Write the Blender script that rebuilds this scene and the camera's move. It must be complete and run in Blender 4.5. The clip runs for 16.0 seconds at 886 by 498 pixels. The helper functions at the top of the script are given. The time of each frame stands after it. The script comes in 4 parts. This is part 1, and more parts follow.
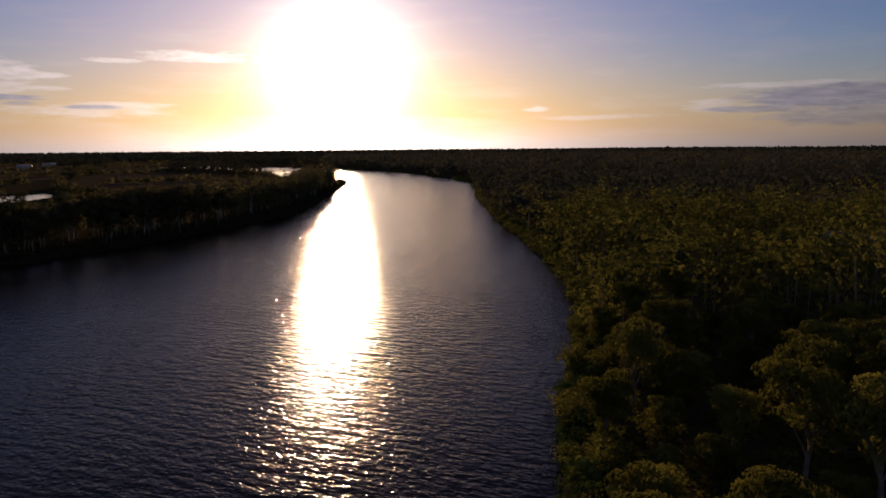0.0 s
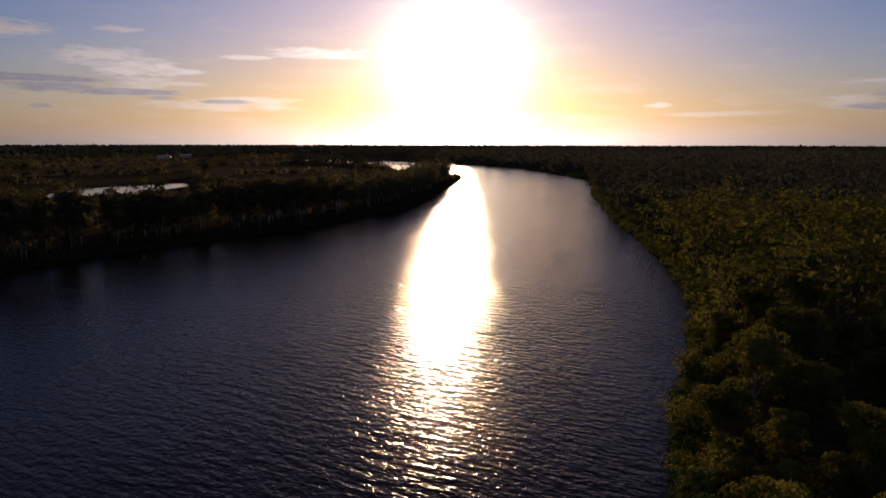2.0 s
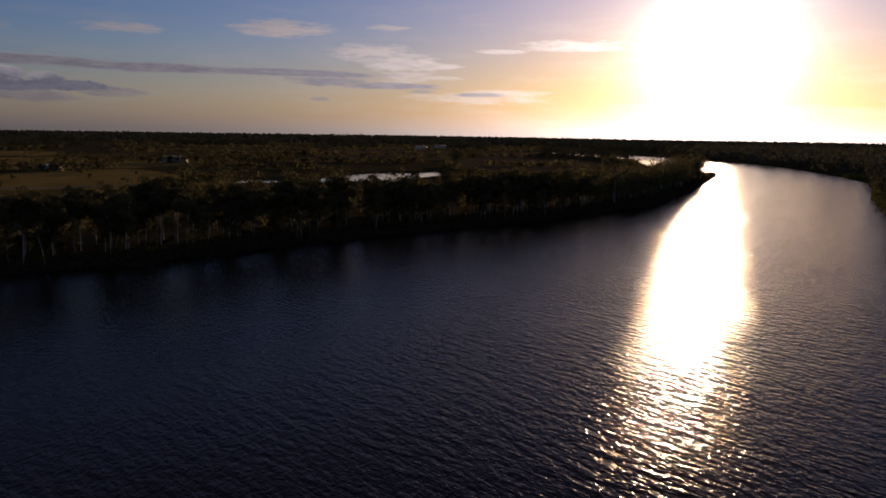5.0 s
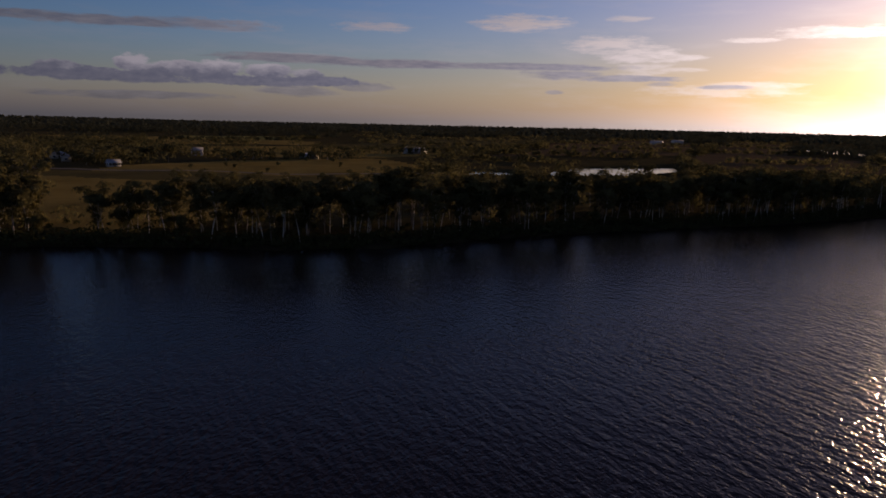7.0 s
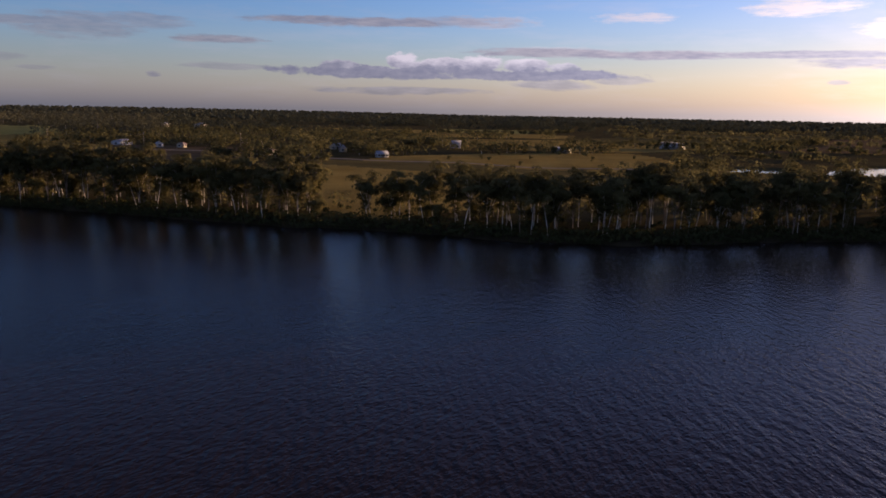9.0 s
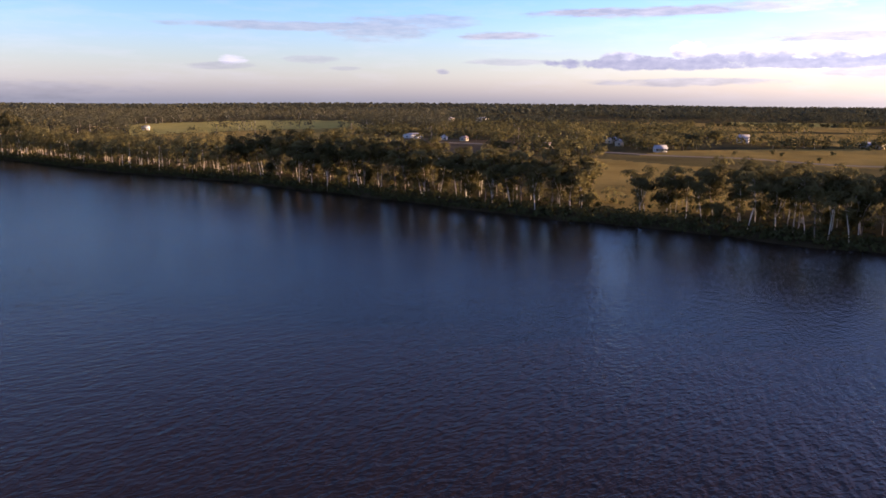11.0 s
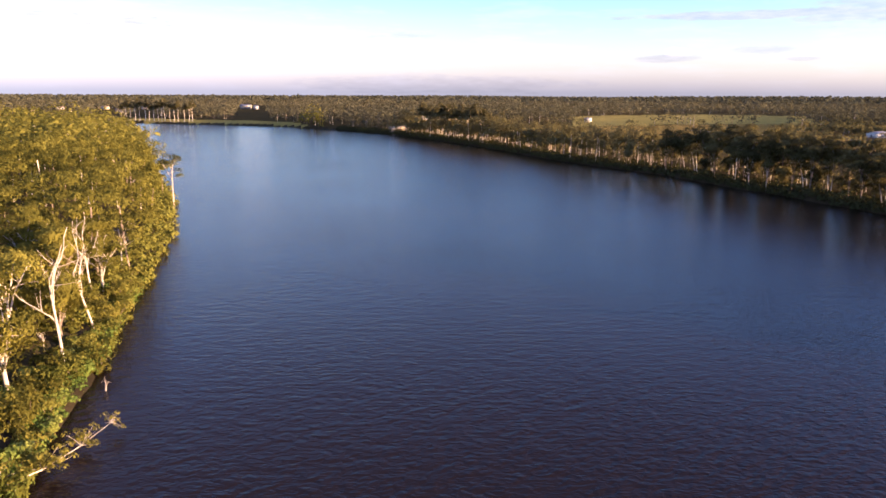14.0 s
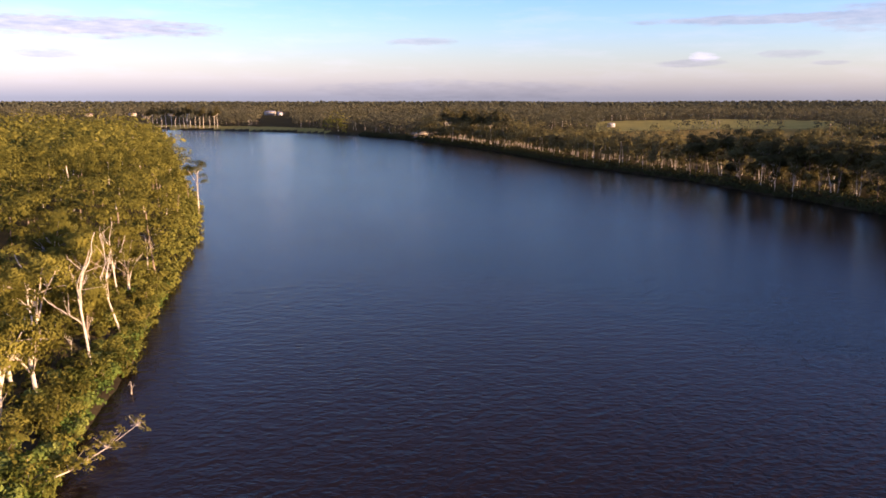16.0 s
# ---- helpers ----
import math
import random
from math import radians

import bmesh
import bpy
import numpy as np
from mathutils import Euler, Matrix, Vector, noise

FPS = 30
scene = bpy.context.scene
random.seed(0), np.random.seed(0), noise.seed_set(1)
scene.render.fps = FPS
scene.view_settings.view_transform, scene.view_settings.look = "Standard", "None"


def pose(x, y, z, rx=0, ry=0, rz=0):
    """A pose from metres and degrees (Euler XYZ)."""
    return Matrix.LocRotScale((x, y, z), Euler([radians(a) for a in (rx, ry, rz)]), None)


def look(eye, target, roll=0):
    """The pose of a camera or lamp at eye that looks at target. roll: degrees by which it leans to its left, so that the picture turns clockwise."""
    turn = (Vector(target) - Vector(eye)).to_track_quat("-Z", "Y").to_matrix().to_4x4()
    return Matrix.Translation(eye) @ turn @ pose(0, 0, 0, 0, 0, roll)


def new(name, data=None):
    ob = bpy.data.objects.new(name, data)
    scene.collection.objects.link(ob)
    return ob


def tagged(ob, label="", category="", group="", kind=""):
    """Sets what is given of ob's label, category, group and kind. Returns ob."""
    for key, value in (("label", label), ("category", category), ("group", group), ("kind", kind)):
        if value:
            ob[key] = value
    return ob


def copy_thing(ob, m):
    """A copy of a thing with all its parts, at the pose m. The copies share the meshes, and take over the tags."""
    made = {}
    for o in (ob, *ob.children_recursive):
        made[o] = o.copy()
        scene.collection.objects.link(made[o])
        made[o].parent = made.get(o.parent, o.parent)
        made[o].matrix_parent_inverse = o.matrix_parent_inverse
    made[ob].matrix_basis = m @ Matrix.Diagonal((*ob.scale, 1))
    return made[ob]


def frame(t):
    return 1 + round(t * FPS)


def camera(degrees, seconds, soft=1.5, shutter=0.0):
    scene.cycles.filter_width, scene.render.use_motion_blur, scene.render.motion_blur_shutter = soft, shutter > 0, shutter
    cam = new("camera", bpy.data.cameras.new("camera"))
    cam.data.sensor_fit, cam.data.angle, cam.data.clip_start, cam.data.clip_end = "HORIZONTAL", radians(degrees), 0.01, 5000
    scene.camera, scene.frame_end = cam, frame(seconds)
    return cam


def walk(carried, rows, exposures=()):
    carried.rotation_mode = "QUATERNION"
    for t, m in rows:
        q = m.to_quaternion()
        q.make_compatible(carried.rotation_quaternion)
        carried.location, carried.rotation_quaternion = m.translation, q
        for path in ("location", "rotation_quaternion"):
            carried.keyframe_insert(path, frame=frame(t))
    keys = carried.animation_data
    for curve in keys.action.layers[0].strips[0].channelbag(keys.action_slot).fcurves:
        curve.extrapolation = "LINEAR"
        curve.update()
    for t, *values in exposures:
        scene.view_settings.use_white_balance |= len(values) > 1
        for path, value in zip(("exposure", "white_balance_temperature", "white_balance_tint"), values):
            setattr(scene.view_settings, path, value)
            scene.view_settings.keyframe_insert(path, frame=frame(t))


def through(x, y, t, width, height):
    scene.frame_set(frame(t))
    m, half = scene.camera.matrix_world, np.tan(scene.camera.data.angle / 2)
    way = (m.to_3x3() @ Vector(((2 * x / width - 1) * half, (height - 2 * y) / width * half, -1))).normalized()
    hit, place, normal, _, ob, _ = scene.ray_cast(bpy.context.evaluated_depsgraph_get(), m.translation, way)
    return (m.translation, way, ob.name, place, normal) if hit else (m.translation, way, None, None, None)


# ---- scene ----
EYE = (0.0, 0.0, 36.0)
# seconds, yaw, pitch, roll of the hovering camera
TURN = (
    (0.0, 61.13, -7.94, 0.51), (0.5, 62.64, -7.98, 0.41), (1.0, 64.70, -8.05, 0.27), (1.5, 67.10, -8.13, 0.10),
    (2.0, 69.89, -8.24, -0.09), (2.5, 72.82, -8.38, -0.28), (3.0, 76.14, -8.51, -0.45), (3.5, 79.45, -8.59, -0.58),
    (4.0, 82.45, -8.67, -0.66), (4.2, 83.72, -8.70, -0.71), (6.3, 98.20, -9.40, -1.10), (6.5, 100.22, -9.47, -1.14),
    (7.0, 106.09, -9.72, -1.25), (7.5, 111.95, -10.04, -1.38), (8.0, 116.63, -10.28, -1.43), (8.2, 118.53, -10.35, -1.40),
    (10.3, 137.22, -10.93, -0.41), (10.5, 139.67, -11.03, -0.33), (11.0, 146.25, -11.27, -0.31), (11.5, 152.90, -11.50, -0.36),
    (12.0, 159.57, -11.67, -0.41), (12.5, 166.76, -11.84, -0.49), (13.0, 173.24, -11.94, -0.46), (13.5, 176.38, -11.96, -0.43),
    (14.0, 178.74, -11.94, -0.33), (14.5, 179.90, -11.87, -0.18), (15.0, 180.39, -11.80, -0.20), (15.5, 180.47, -11.64, -0.17),
    (16.0, 180.49, -11.52, -0.10))
cam = camera(61.7, 16.0, soft=1.7)
walk(cam, [(t, pose(*EYE, 90 + p, 0, yaw) @ pose(0, 0, 0, 0, 0, -roll)) for t, yaw, p, roll in TURN],
     exposures=[(0.0, -0.42, 6350, 26), (4.2, -0.42, 6350, 26), (6.5, -0.4, 6300, 27), (7.2, -0.18, 6250, 27), (8.2, 0.52, 6200, 27), (10.3, 1.83, 6150, 29),
                (12.5, 2.85, 6250, 29), (14.5, 2.77, 6350, 30), (15.4, 2.72, 6350, 30), (16.0, 2.34, 6320, 30)])

# ---- light: low evening sun, open sky with streaks of cloud ----
SUN_AZ, SUN_EL = 68.95, 5.3
sun_dir = Vector((-math.sin(radians(SUN_AZ)) * math.cos(radians(SUN_EL)),
                  math.cos(radians(SUN_AZ)) * math.cos(radians(SUN_EL)), math.sin(radians(SUN_EL))))
sun_data = bpy.data.lights.new("sun", "SUN")
sun_data.energy, sun_data.angle, sun_data.color = 3.5, radians(0.6), (1.0, 0.68, 0.35)
sun = new("sun", sun_data)
sun.matrix_world = look(sun_dir * 900, (0, 0, 0))


class Nodes:
    """Short hand for building a node tree."""

    def __init__(self, tree):
        self.tree = tree
        tree.nodes.clear()

    def add(self, kind, ins=(), **props):
        n = self.tree.nodes.new(kind)
        for k, v in props.items():
            setattr(n, k, v)
        for key, v in dict(ins).items():
            self.set(n, key, v)
        return n

    def set(self, n, key, v):
        if isinstance(v, bpy.types.NodeSocket):
            self.tree.links.new(v, n.inputs[key])
        else:
            n.inputs[key].default_value = v

    def math(self, op, a, b=0.0, c=0.0, clamp=False):
        return self.add("ShaderNodeMath", {0: a, 1: b, 2: c}, operation=op, use_clamp=clamp).outputs[0]

    def vec(self, op, a, b=(0, 0, 0)):
        return self.add("ShaderNodeVectorMath", {0: a, 1: b}, operation=op)

    def noise(self, vec, scale, detail=3.0, rough=0.55):
        return self.add("ShaderNodeTexNoise", {"Vector": vec, "Scale": scale, "Detail": detail, "Roughness": rough}).outputs["Fac"]

    def ramp(self, fac, *stops):
        n = self.add("ShaderNodeValToRGB", {"Fac": fac})
        els = n.color_ramp.elements
        while len(els) < len(stops):
            els.new(0.5)
        for e, (p, c) in zip(els, stops):
            e.position, e.color = p, (*c, 1) if len(c) == 3 else c
        return n.outputs["Color"]

    def mix(self, fac, a, b, mode="MIX"):
        n = self.add("ShaderNodeMix", data_type="RGBA", blend_type=mode)
        self.set(n, 0, fac), self.set(n, 6, a), self.set(n, 7, b)
        return n.outputs[2]


# clouds: azimuth, elevation, half width, half height, in degrees, and density
WHITE_CLOUDS = (
    (111.4, 6.8, 2.2, 0.22, 0.8), (100.5, 7.28, 2.6, 0.42, 1.0), (92.7, 7.58, 1.2, 0.15, 0.7), (94.3, 5.8, 2.3, 0.42, 1.0),
    (91.9, 5.1, 2.1, 0.48, 1.0), (91.6, 4.1, 1.6, 0.42, 0.6), (88.6, 4.94, 1.0, 0.15, 0.9), (84.3, 2.9, 2.6, 0.22, 0.6),
    (79.2, 6.44, 3.2, 0.26, 1.0), (84.4, 6.0, 1.5, 0.12, 0.9), (86.0, 2.6, 4.0, 0.3, 0.5), (89.5, 4.07, 1.6, 0.15, 0.6))
WHITE_EAST = (
    (41.4, 2.65, 1.5, 0.35, 0.6), (36.5, 4.0, 4.5, 0.16, 0.7), (54.0, 2.68, 0.7, 0.15, 0.6), (49.0, 2.0, 3.5, 0.14, 0.4),
    (161.6, 2.9, 0.7, 0.24, 1.0), (122.4, 6.45, 3.0, 0.28, 0.6), (117.0, 4.5, 3.4, 0.2, 0.6))
GREY_CLOUDS = (
    (110.5, 4.2, 5.0, 0.28, 1.0), (100.0, 4.16, 6.0, 0.2, 0.95), (97.6, 3.62, 2.6, 0.24, 0.9), (92.8, 3.38, 3.2, 0.2, 0.9),
    (85.9, 2.84, 1.6, 0.14, 0.8), (112.3, 2.42, 1.8, 0.25, 0.6), (98.0, 2.36, 0.6, 0.12, 0.7), (33.4, 3.1, 5.2, 0.66, 1.0),
    (39.0, 2.38, 2.8, 0.22, 0.8), (32.8, 1.7, 4.4, 0.45, 0.7), (90.3, 3.04, 1.1, 0.14, 0.6), (117.0, 4.35, 5.4, 0.28, 0.9))
GREY_EAST = (
    (131.6, 6.35, 6.6, 0.3, 0.85), (124.5, 6.42, 4.4, 0.3, 0.6), (129.0, 1.45, 5.5, 0.2, 0.7), (117.3, 2.0, 2.4, 0.3, 0.7), (157.0, 5.3, 8.4, 0.24, 0.6),
    (150.9, 5.2, 3.4, 0.6, 0.55), (146.6, 5.7, 2.6, 0.4, 0.5), (141.8, 4.75, 2.7, 0.2, 0.8), (162.5, 2.5, 2.0, 0.2, 0.5),
    (156.2, 3.0, 1.7, 0.22, 0.4), (146.3, 2.17, 0.45, 0.16, 0.8), (141.3, 2.95, 2.8, 0.2, 0.5), (181.9, 4.1, 2.2, 0.2, 0.5),
    (206.0, 4.7, 7.5, 0.5, 0.85), (208.0, 2.9, 1.8, 0.25, 0.6), (179.0, 0.6, 9.0, 0.5, 0.35), (153.6, 2.37, 1.0, 0.13, 0.4))
CUMULUS = ((130.0, 2.75, 6.6, 0.38, 1.0), (119.6, 2.75, 6.4, 0.34, 1.0), (128.5, 3.5, 1.1, 0.58, 1.0), (122.6, 3.45, 1.4, 0.56, 1.0), (125.6, 3.2, 3.6, 0.5, 1.0),
           (133.2, 3.0, 1.6, 0.42, 0.95), (119.4, 3.3, 1.6, 0.5, 1.0), (116.6, 3.2, 1.2, 0.36, 0.9))


def build_world():
    world = bpy.data.worlds.new("evening_sky")
    scene.world = world
    world.use_nodes = True
    k = Nodes(world.node_tree)
    sky = k.add("ShaderNodeTexSky", sky_type="NISHITA", sun_disc=False, sun_elevation=radians(SUN_EL),
                sun_rotation=radians(-SUN_AZ), air_density=1.0, dust_density=0.7, ozone_density=3.0, altitude=40)
    way = k.add("ShaderNodeTexCoord").outputs["Generated"]
    sep = k.add("ShaderNodeSeparateXYZ", {0: way})
    x, y, z = sep.outputs
    to_deg = 180 / math.pi
    el = k.math("MULTIPLY", k.math("ARCSINE", z), to_deg)
    az = k.math("MULTIPLY", k.math("ARCTAN2", k.math("MULTIPLY", x, -1), y), to_deg)
    az = k.math("ADD", az, k.math("MULTIPLY", k.math("LESS_THAN", az, -60.0), 360.0))
    place = k.add("ShaderNodeCombineXYZ", {0: k.math("MULTIPLY", az, 0.14), 1: el}).outputs[0]
    rough = k.math("SUBTRACT", k.noise(place, 1.5, 7.0, 0.62), 0.5)
    wave = k.math("SUBTRACT", k.noise(place, 0.45, 2.0), 0.5)
    el_w = k.math("ADD", el, k.math("MULTIPLY", wave, 0.9))
    puff_at = k.add("ShaderNodeCombineXYZ", {0: k.math("MULTIPLY", az, 0.55), 1: k.math("MULTIPLY", el, 1.2)}).outputs[0]
    puff = k.math("SUBTRACT", k.noise(puff_at, 1.0, 6.0, 0.6), 0.5)

    def bank_of(cells, grain, strength, soft, height):
        whole = None
        for a, e, w, h, dense in cells:
            dx = k.math("POWER", k.math("ABSOLUTE", k.math("DIVIDE", k.math("SUBTRACT", az, a), w * 1.15)), 2.0)
            dy = k.math("POWER", k.math("ABSOLUTE", k.math("DIVIDE", k.math("SUBTRACT", height, e), h * 1.3)), 2.0)
            d = k.math("ADD", k.math("ADD", dx, dy), k.math("MULTIPLY", grain, strength))
            m = k.math("MULTIPLY", k.math("MULTIPLY_ADD", d, -soft, soft + 0.4, clamp=True), dense)
            whole = m if whole is None else k.math("MAXIMUM", whole, m)
        return whole

    streak = k.add("ShaderNodeCombineXYZ", {0: k.math("MULTIPLY", az, 0.42), 1: k.math("MULTIPLY", el, 2.4)}).outputs[0]
    wisp = k.math("SUBTRACT", k.noise(streak, 1.0, 8.0, 0.68), 0.5)
    white = bank_of(WHITE_CLOUDS + WHITE_EAST, wisp, 6.5, 0.6, k.math("ADD", el, k.math("MULTIPLY", wave, 0.35)))
    grey_bank = bank_of(GREY_CLOUDS + GREY_EAST, k.math("ADD", k.math("MULTIPLY", wisp, 0.7), k.math("MULTIPLY", rough, 0.5)), 4.2, 1.15, k.math("ADD", el, k.math("MULTIPLY", wave, 0.45)))
    heap = bank_of(CUMULUS, puff, 3.6, 2.2, el)
    # flat base of the heaped clouds
    heap = k.math("MULTIPLY", heap, k.math("MULTIPLY_ADD", k.math("ADD", el, k.math("MULTIPLY", rough, 0.6)), 5.0, -11.0, clamp=True))
    # thin veil of broken cirrus everywhere
    veil = k.math("MULTIPLY", k.math("MULTIPLY_ADD", k.noise(streak, 0.35, 8.0, 0.62), 4.0, -2.0, clamp=True), 0.2)
    white = k.math("MAXIMUM", white, veil)
    toward = k.vec("DOT_PRODUCT", way, tuple(sun_dir)).outputs["Value"]
    warm = k.math("POWER", k.math("MULTIPLY_ADD", toward, 0.5, 0.5, clamp=True), 14.0)
    deep = k.add("ShaderNodeHueSaturation", {"Saturation": k.add("ShaderNodeMapRange", {0: el, 1: 5.0, 2: 22.0, 3: 1.38, 4: 0.82}).outputs[0],
                                                   "Color": sky.outputs[0]}).outputs[0]
    side = k.math("MULTIPLY_ADD", toward, -1.1, 0.1, clamp=True)
    deep = k.mix(1.0, deep, k.mix(side, (1.02, 0.935, 1.2, 1), (1.17, 0.94, 1.08, 1)), "MULTIPLY")
    grey = k.add("ShaderNodeRGBToBW", {0: deep}).outputs[0]
    even = k.add("ShaderNodeCombineColor", {0: grey, 1: grey, 2: grey}).outputs[0]
    bright = k.mix(1.0, even, k.mix(warm, (1.36, 1.3, 1.34, 1), (1.75, 1.52, 1.2, 1)), "MULTIPLY")
    billow = k.math("MULTIPLY_ADD", k.noise(k.vec("ADD", streak, (3.7, -0.35, 0)).outputs[0], 1.3, 6.0, 0.6), 3.0, -1.1, clamp=True)
    shade = k.mix(1.0, even, k.mix(billow, (0.58, 0.6, 0.72, 1), (0.92, 0.88, 0.9, 1)), "MULTIPLY")
    colour = k.mix(white, deep, bright)
    colour = k.mix(grey_bank, colour, shade)
    top = k.math("ADD", k.math("MULTIPLY_ADD", el, 1.4, -4.4), k.math("MULTIPLY", puff, 2.6), clamp=True)
    folds = k.math("MULTIPLY_ADD", k.noise(k.vec("ADD", puff_at, (1.9, 0.3, 0)).outputs[0], 1.7, 5.0, 0.6), 2.4, -0.9, clamp=True)
    heap_low = k.mix(folds, (0.48, 0.53, 0.73, 1), (0.74, 0.76, 0.88, 1))
    colour = k.mix(heap, colour, k.mix(1.0, even, k.mix(top, heap_low, (1.5, 1.44, 1.46, 1)), "MULTIPLY"))
    # evening haze: paler sky, and a bright aureole of scattered light round the sun
    grey = k.add("ShaderNodeRGBToBW", {0: colour}).outputs[0]
    pale = k.mix(1.0, k.add("ShaderNodeCombineColor", {0: grey, 1: grey, 2: grey}).outputs[0], k.mix(k.math("POWER", k.math("MULTIPLY_ADD", toward, 0.5, 0.5, clamp=True), 3.0), (0.95, 1.05, 1.22, 1), (1.10, 1.0, 0.84, 1)), "MULTIPLY")
    low = k.math("POWER", 2.718, k.math("MULTIPLY", k.math("MAXIMUM", el, 0.0), -0.3))
    away = k.math("MULTIPLY_ADD", toward, -0.06, 1.0, clamp=True)
    colour = k.mix(k.math("MULTIPLY", k.math("MULTIPLY", low, away), 0.95, clamp=True), colour, pale)
    core = k.math("MULTIPLY", k.math("POWER", k.math("MAXIMUM", toward, 0.0), 340.0), 22.0)
    g = 0.93
    ring = k.math("POWER", k.math("MULTIPLY_ADD", toward, -2 * g, 1 + g * g), -1.5)
    halo = k.mix(1.0, k.add("ShaderNodeCombineColor", {0: ring, 1: ring, 2: ring}).outputs[0], (0.0037, 0.0033, 0.0026, 1), "MULTIPLY")
    halo = k.mix(1.0, halo, k.mix(1.0, k.add("ShaderNodeCombineColor", {0: core, 1: core, 2: core}).outputs[0], (1.0, 0.93, 0.74, 1), "MULTIPLY"), "ADD")
    colour = k.mix(1.0, colour, halo, "ADD")
    bg = k.add("ShaderNodeBackground", {"Color": colour, "Strength": 0.10})
    out = k.add("ShaderNodeOutputWorld")
    k.tree.links.new(bg.outputs[0], out.inputs[0])


build_world()


# ---- materials ----
def material(name, build):
    m = bpy.data.materials.new(name)
    m.use_nodes = True
    k = Nodes(m.node_tree)
    shader, bump = build(k), None
    if isinstance(shader, tuple):
        shader, bump = shader
    out = k.add("ShaderNodeOutputMaterial")
    k.tree.links.new(shader, out.inputs[0])
    return m


def surface(name, low, high, scale, roughness=0.9, fine=8.0, bump=0.3, bump_dist=0.05, metal=0.0, by_object=0.0, coarse=0.25, tufts=0.0):
    """Two-scale mottled surface between two base colours."""

    def build(k):
        co = k.add("ShaderNodeNewGeometry").outputs["Position"]
        a = k.noise(co, scale, 4.0)
        b = k.noise(co, scale * fine, 3.0)
        f = k.math("ADD", k.math("MULTIPLY", a, 1 - coarse), k.math("MULTIPLY", b, coarse))
        if by_object:
            r = k.add("ShaderNodeObjectInfo").outputs["Random"]
            f = k.math("ADD", f, k.math("MULTIPLY", k.math("SUBTRACT", r, 0.5), by_object))
        col = k.ramp(f, (0.3, low), (0.7, high))
        bp = k.add("ShaderNodeBump", {"Height": b, "Strength": bump, "Distance": bump_dist}).outputs[0]
        if tufts:
            bp = k.add("ShaderNodeBump", {"Height": k.noise(co, 2.2, 3.0, 0.65), "Strength": 1.0, "Distance": tufts, "Normal": bp}).outputs[0]
        return k.add("ShaderNodeBsdfPrincipled", {"Base Color": col, "Roughness": roughness, "Metallic": metal, "Specular IOR Level": 0.0 if roughness > 0.84 else 0.3, "Normal": bp}).outputs[0]

    return material(name, build)


def leaf_material(name, low, high, scale=0.25, by_object=0.35, fleck=0.25, through=0.24):
    def build(k):
        co = k.add("ShaderNodeNewGeometry").outputs["Position"]
        f = k.math("ADD", k.math("MULTIPLY", k.noise(co, scale, 2.0), 1 - fleck), k.math("MULTIPLY", k.noise(co, scale * 14, 1.0), fleck))
        r = k.add("ShaderNodeObjectInfo").outputs["Random"]
        f = k.math("ADD", f, k.math("MULTIPLY", k.math("SUBTRACT", r, 0.5), by_object))
        col = k.ramp(f, (0.32, low), (0.68, high))
        a = k.add("ShaderNodeBsdfPrincipled", {"Base Color": col, "Roughness": 0.6, "Specular IOR Level": 0.0}).outputs[0]
        b = k.add("ShaderNodeBsdfTranslucent", {"Color": col}).outputs[0]
        return k.add("ShaderNodeMixShader", {0: through, 1: a, 2: b}).outputs[0]

    return material(name, build)


def water(name, base, chop):
    def build(k):
        co = k.add("ShaderNodeNewGeometry").outputs["Position"]
        crest = k.add("ShaderNodeMapping", {"Vector": co, "Rotation": (0, 0, radians(-40))}).outputs[0]
        long = k.noise(k.vec("MULTIPLY", crest, (0.42, 1.2, 1.0)).outputs[0], 0.6, 2.0, 0.5)
        flat = k.vec("MULTIPLY", co, (0.75, 1.15, 1.0)).outputs[0]
        ripple = k.noise(k.vec("MULTIPLY", co, (0.62, 1.3, 1.0)).outputs[0], 0.52, 1.5, 0.5)
        mid = k.noise(flat, 1.2, 2.0, 0.5)
        short = k.noise(flat, 3.2, 2.0, 0.55)
        gust = k.ramp(k.noise(co, 0.02, 3.0), (0.3, (0.72, 0.72, 0.72)), (0.7, (1, 1, 1)))
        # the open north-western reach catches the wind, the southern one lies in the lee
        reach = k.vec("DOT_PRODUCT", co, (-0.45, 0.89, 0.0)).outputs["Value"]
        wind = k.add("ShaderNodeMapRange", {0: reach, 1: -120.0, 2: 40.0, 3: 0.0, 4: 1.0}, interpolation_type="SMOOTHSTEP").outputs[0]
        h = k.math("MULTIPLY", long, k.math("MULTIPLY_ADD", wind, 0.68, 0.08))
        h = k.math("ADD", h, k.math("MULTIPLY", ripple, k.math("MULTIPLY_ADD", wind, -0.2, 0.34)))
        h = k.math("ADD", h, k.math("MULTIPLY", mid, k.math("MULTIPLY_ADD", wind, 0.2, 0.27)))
        h = k.math("ADD", h, k.math("MULTIPLY", short, 0.1))
        h = k.math("MULTIPLY", h, gust)
        bp = k.add("ShaderNodeBump", {"Height": h, "Strength": 1.0, "Distance": chop}).outputs[0]
        return k.add("ShaderNodeBsdfPrincipled", {"Base Color": (*base, 1), "Roughness": 0.1, "IOR": 1.333, "Specular IOR Level": 0.1, "Specular Tint": (0.91, 0.85, 1.0, 1), "Normal": bp}).outputs[0]

    return material(name, build)


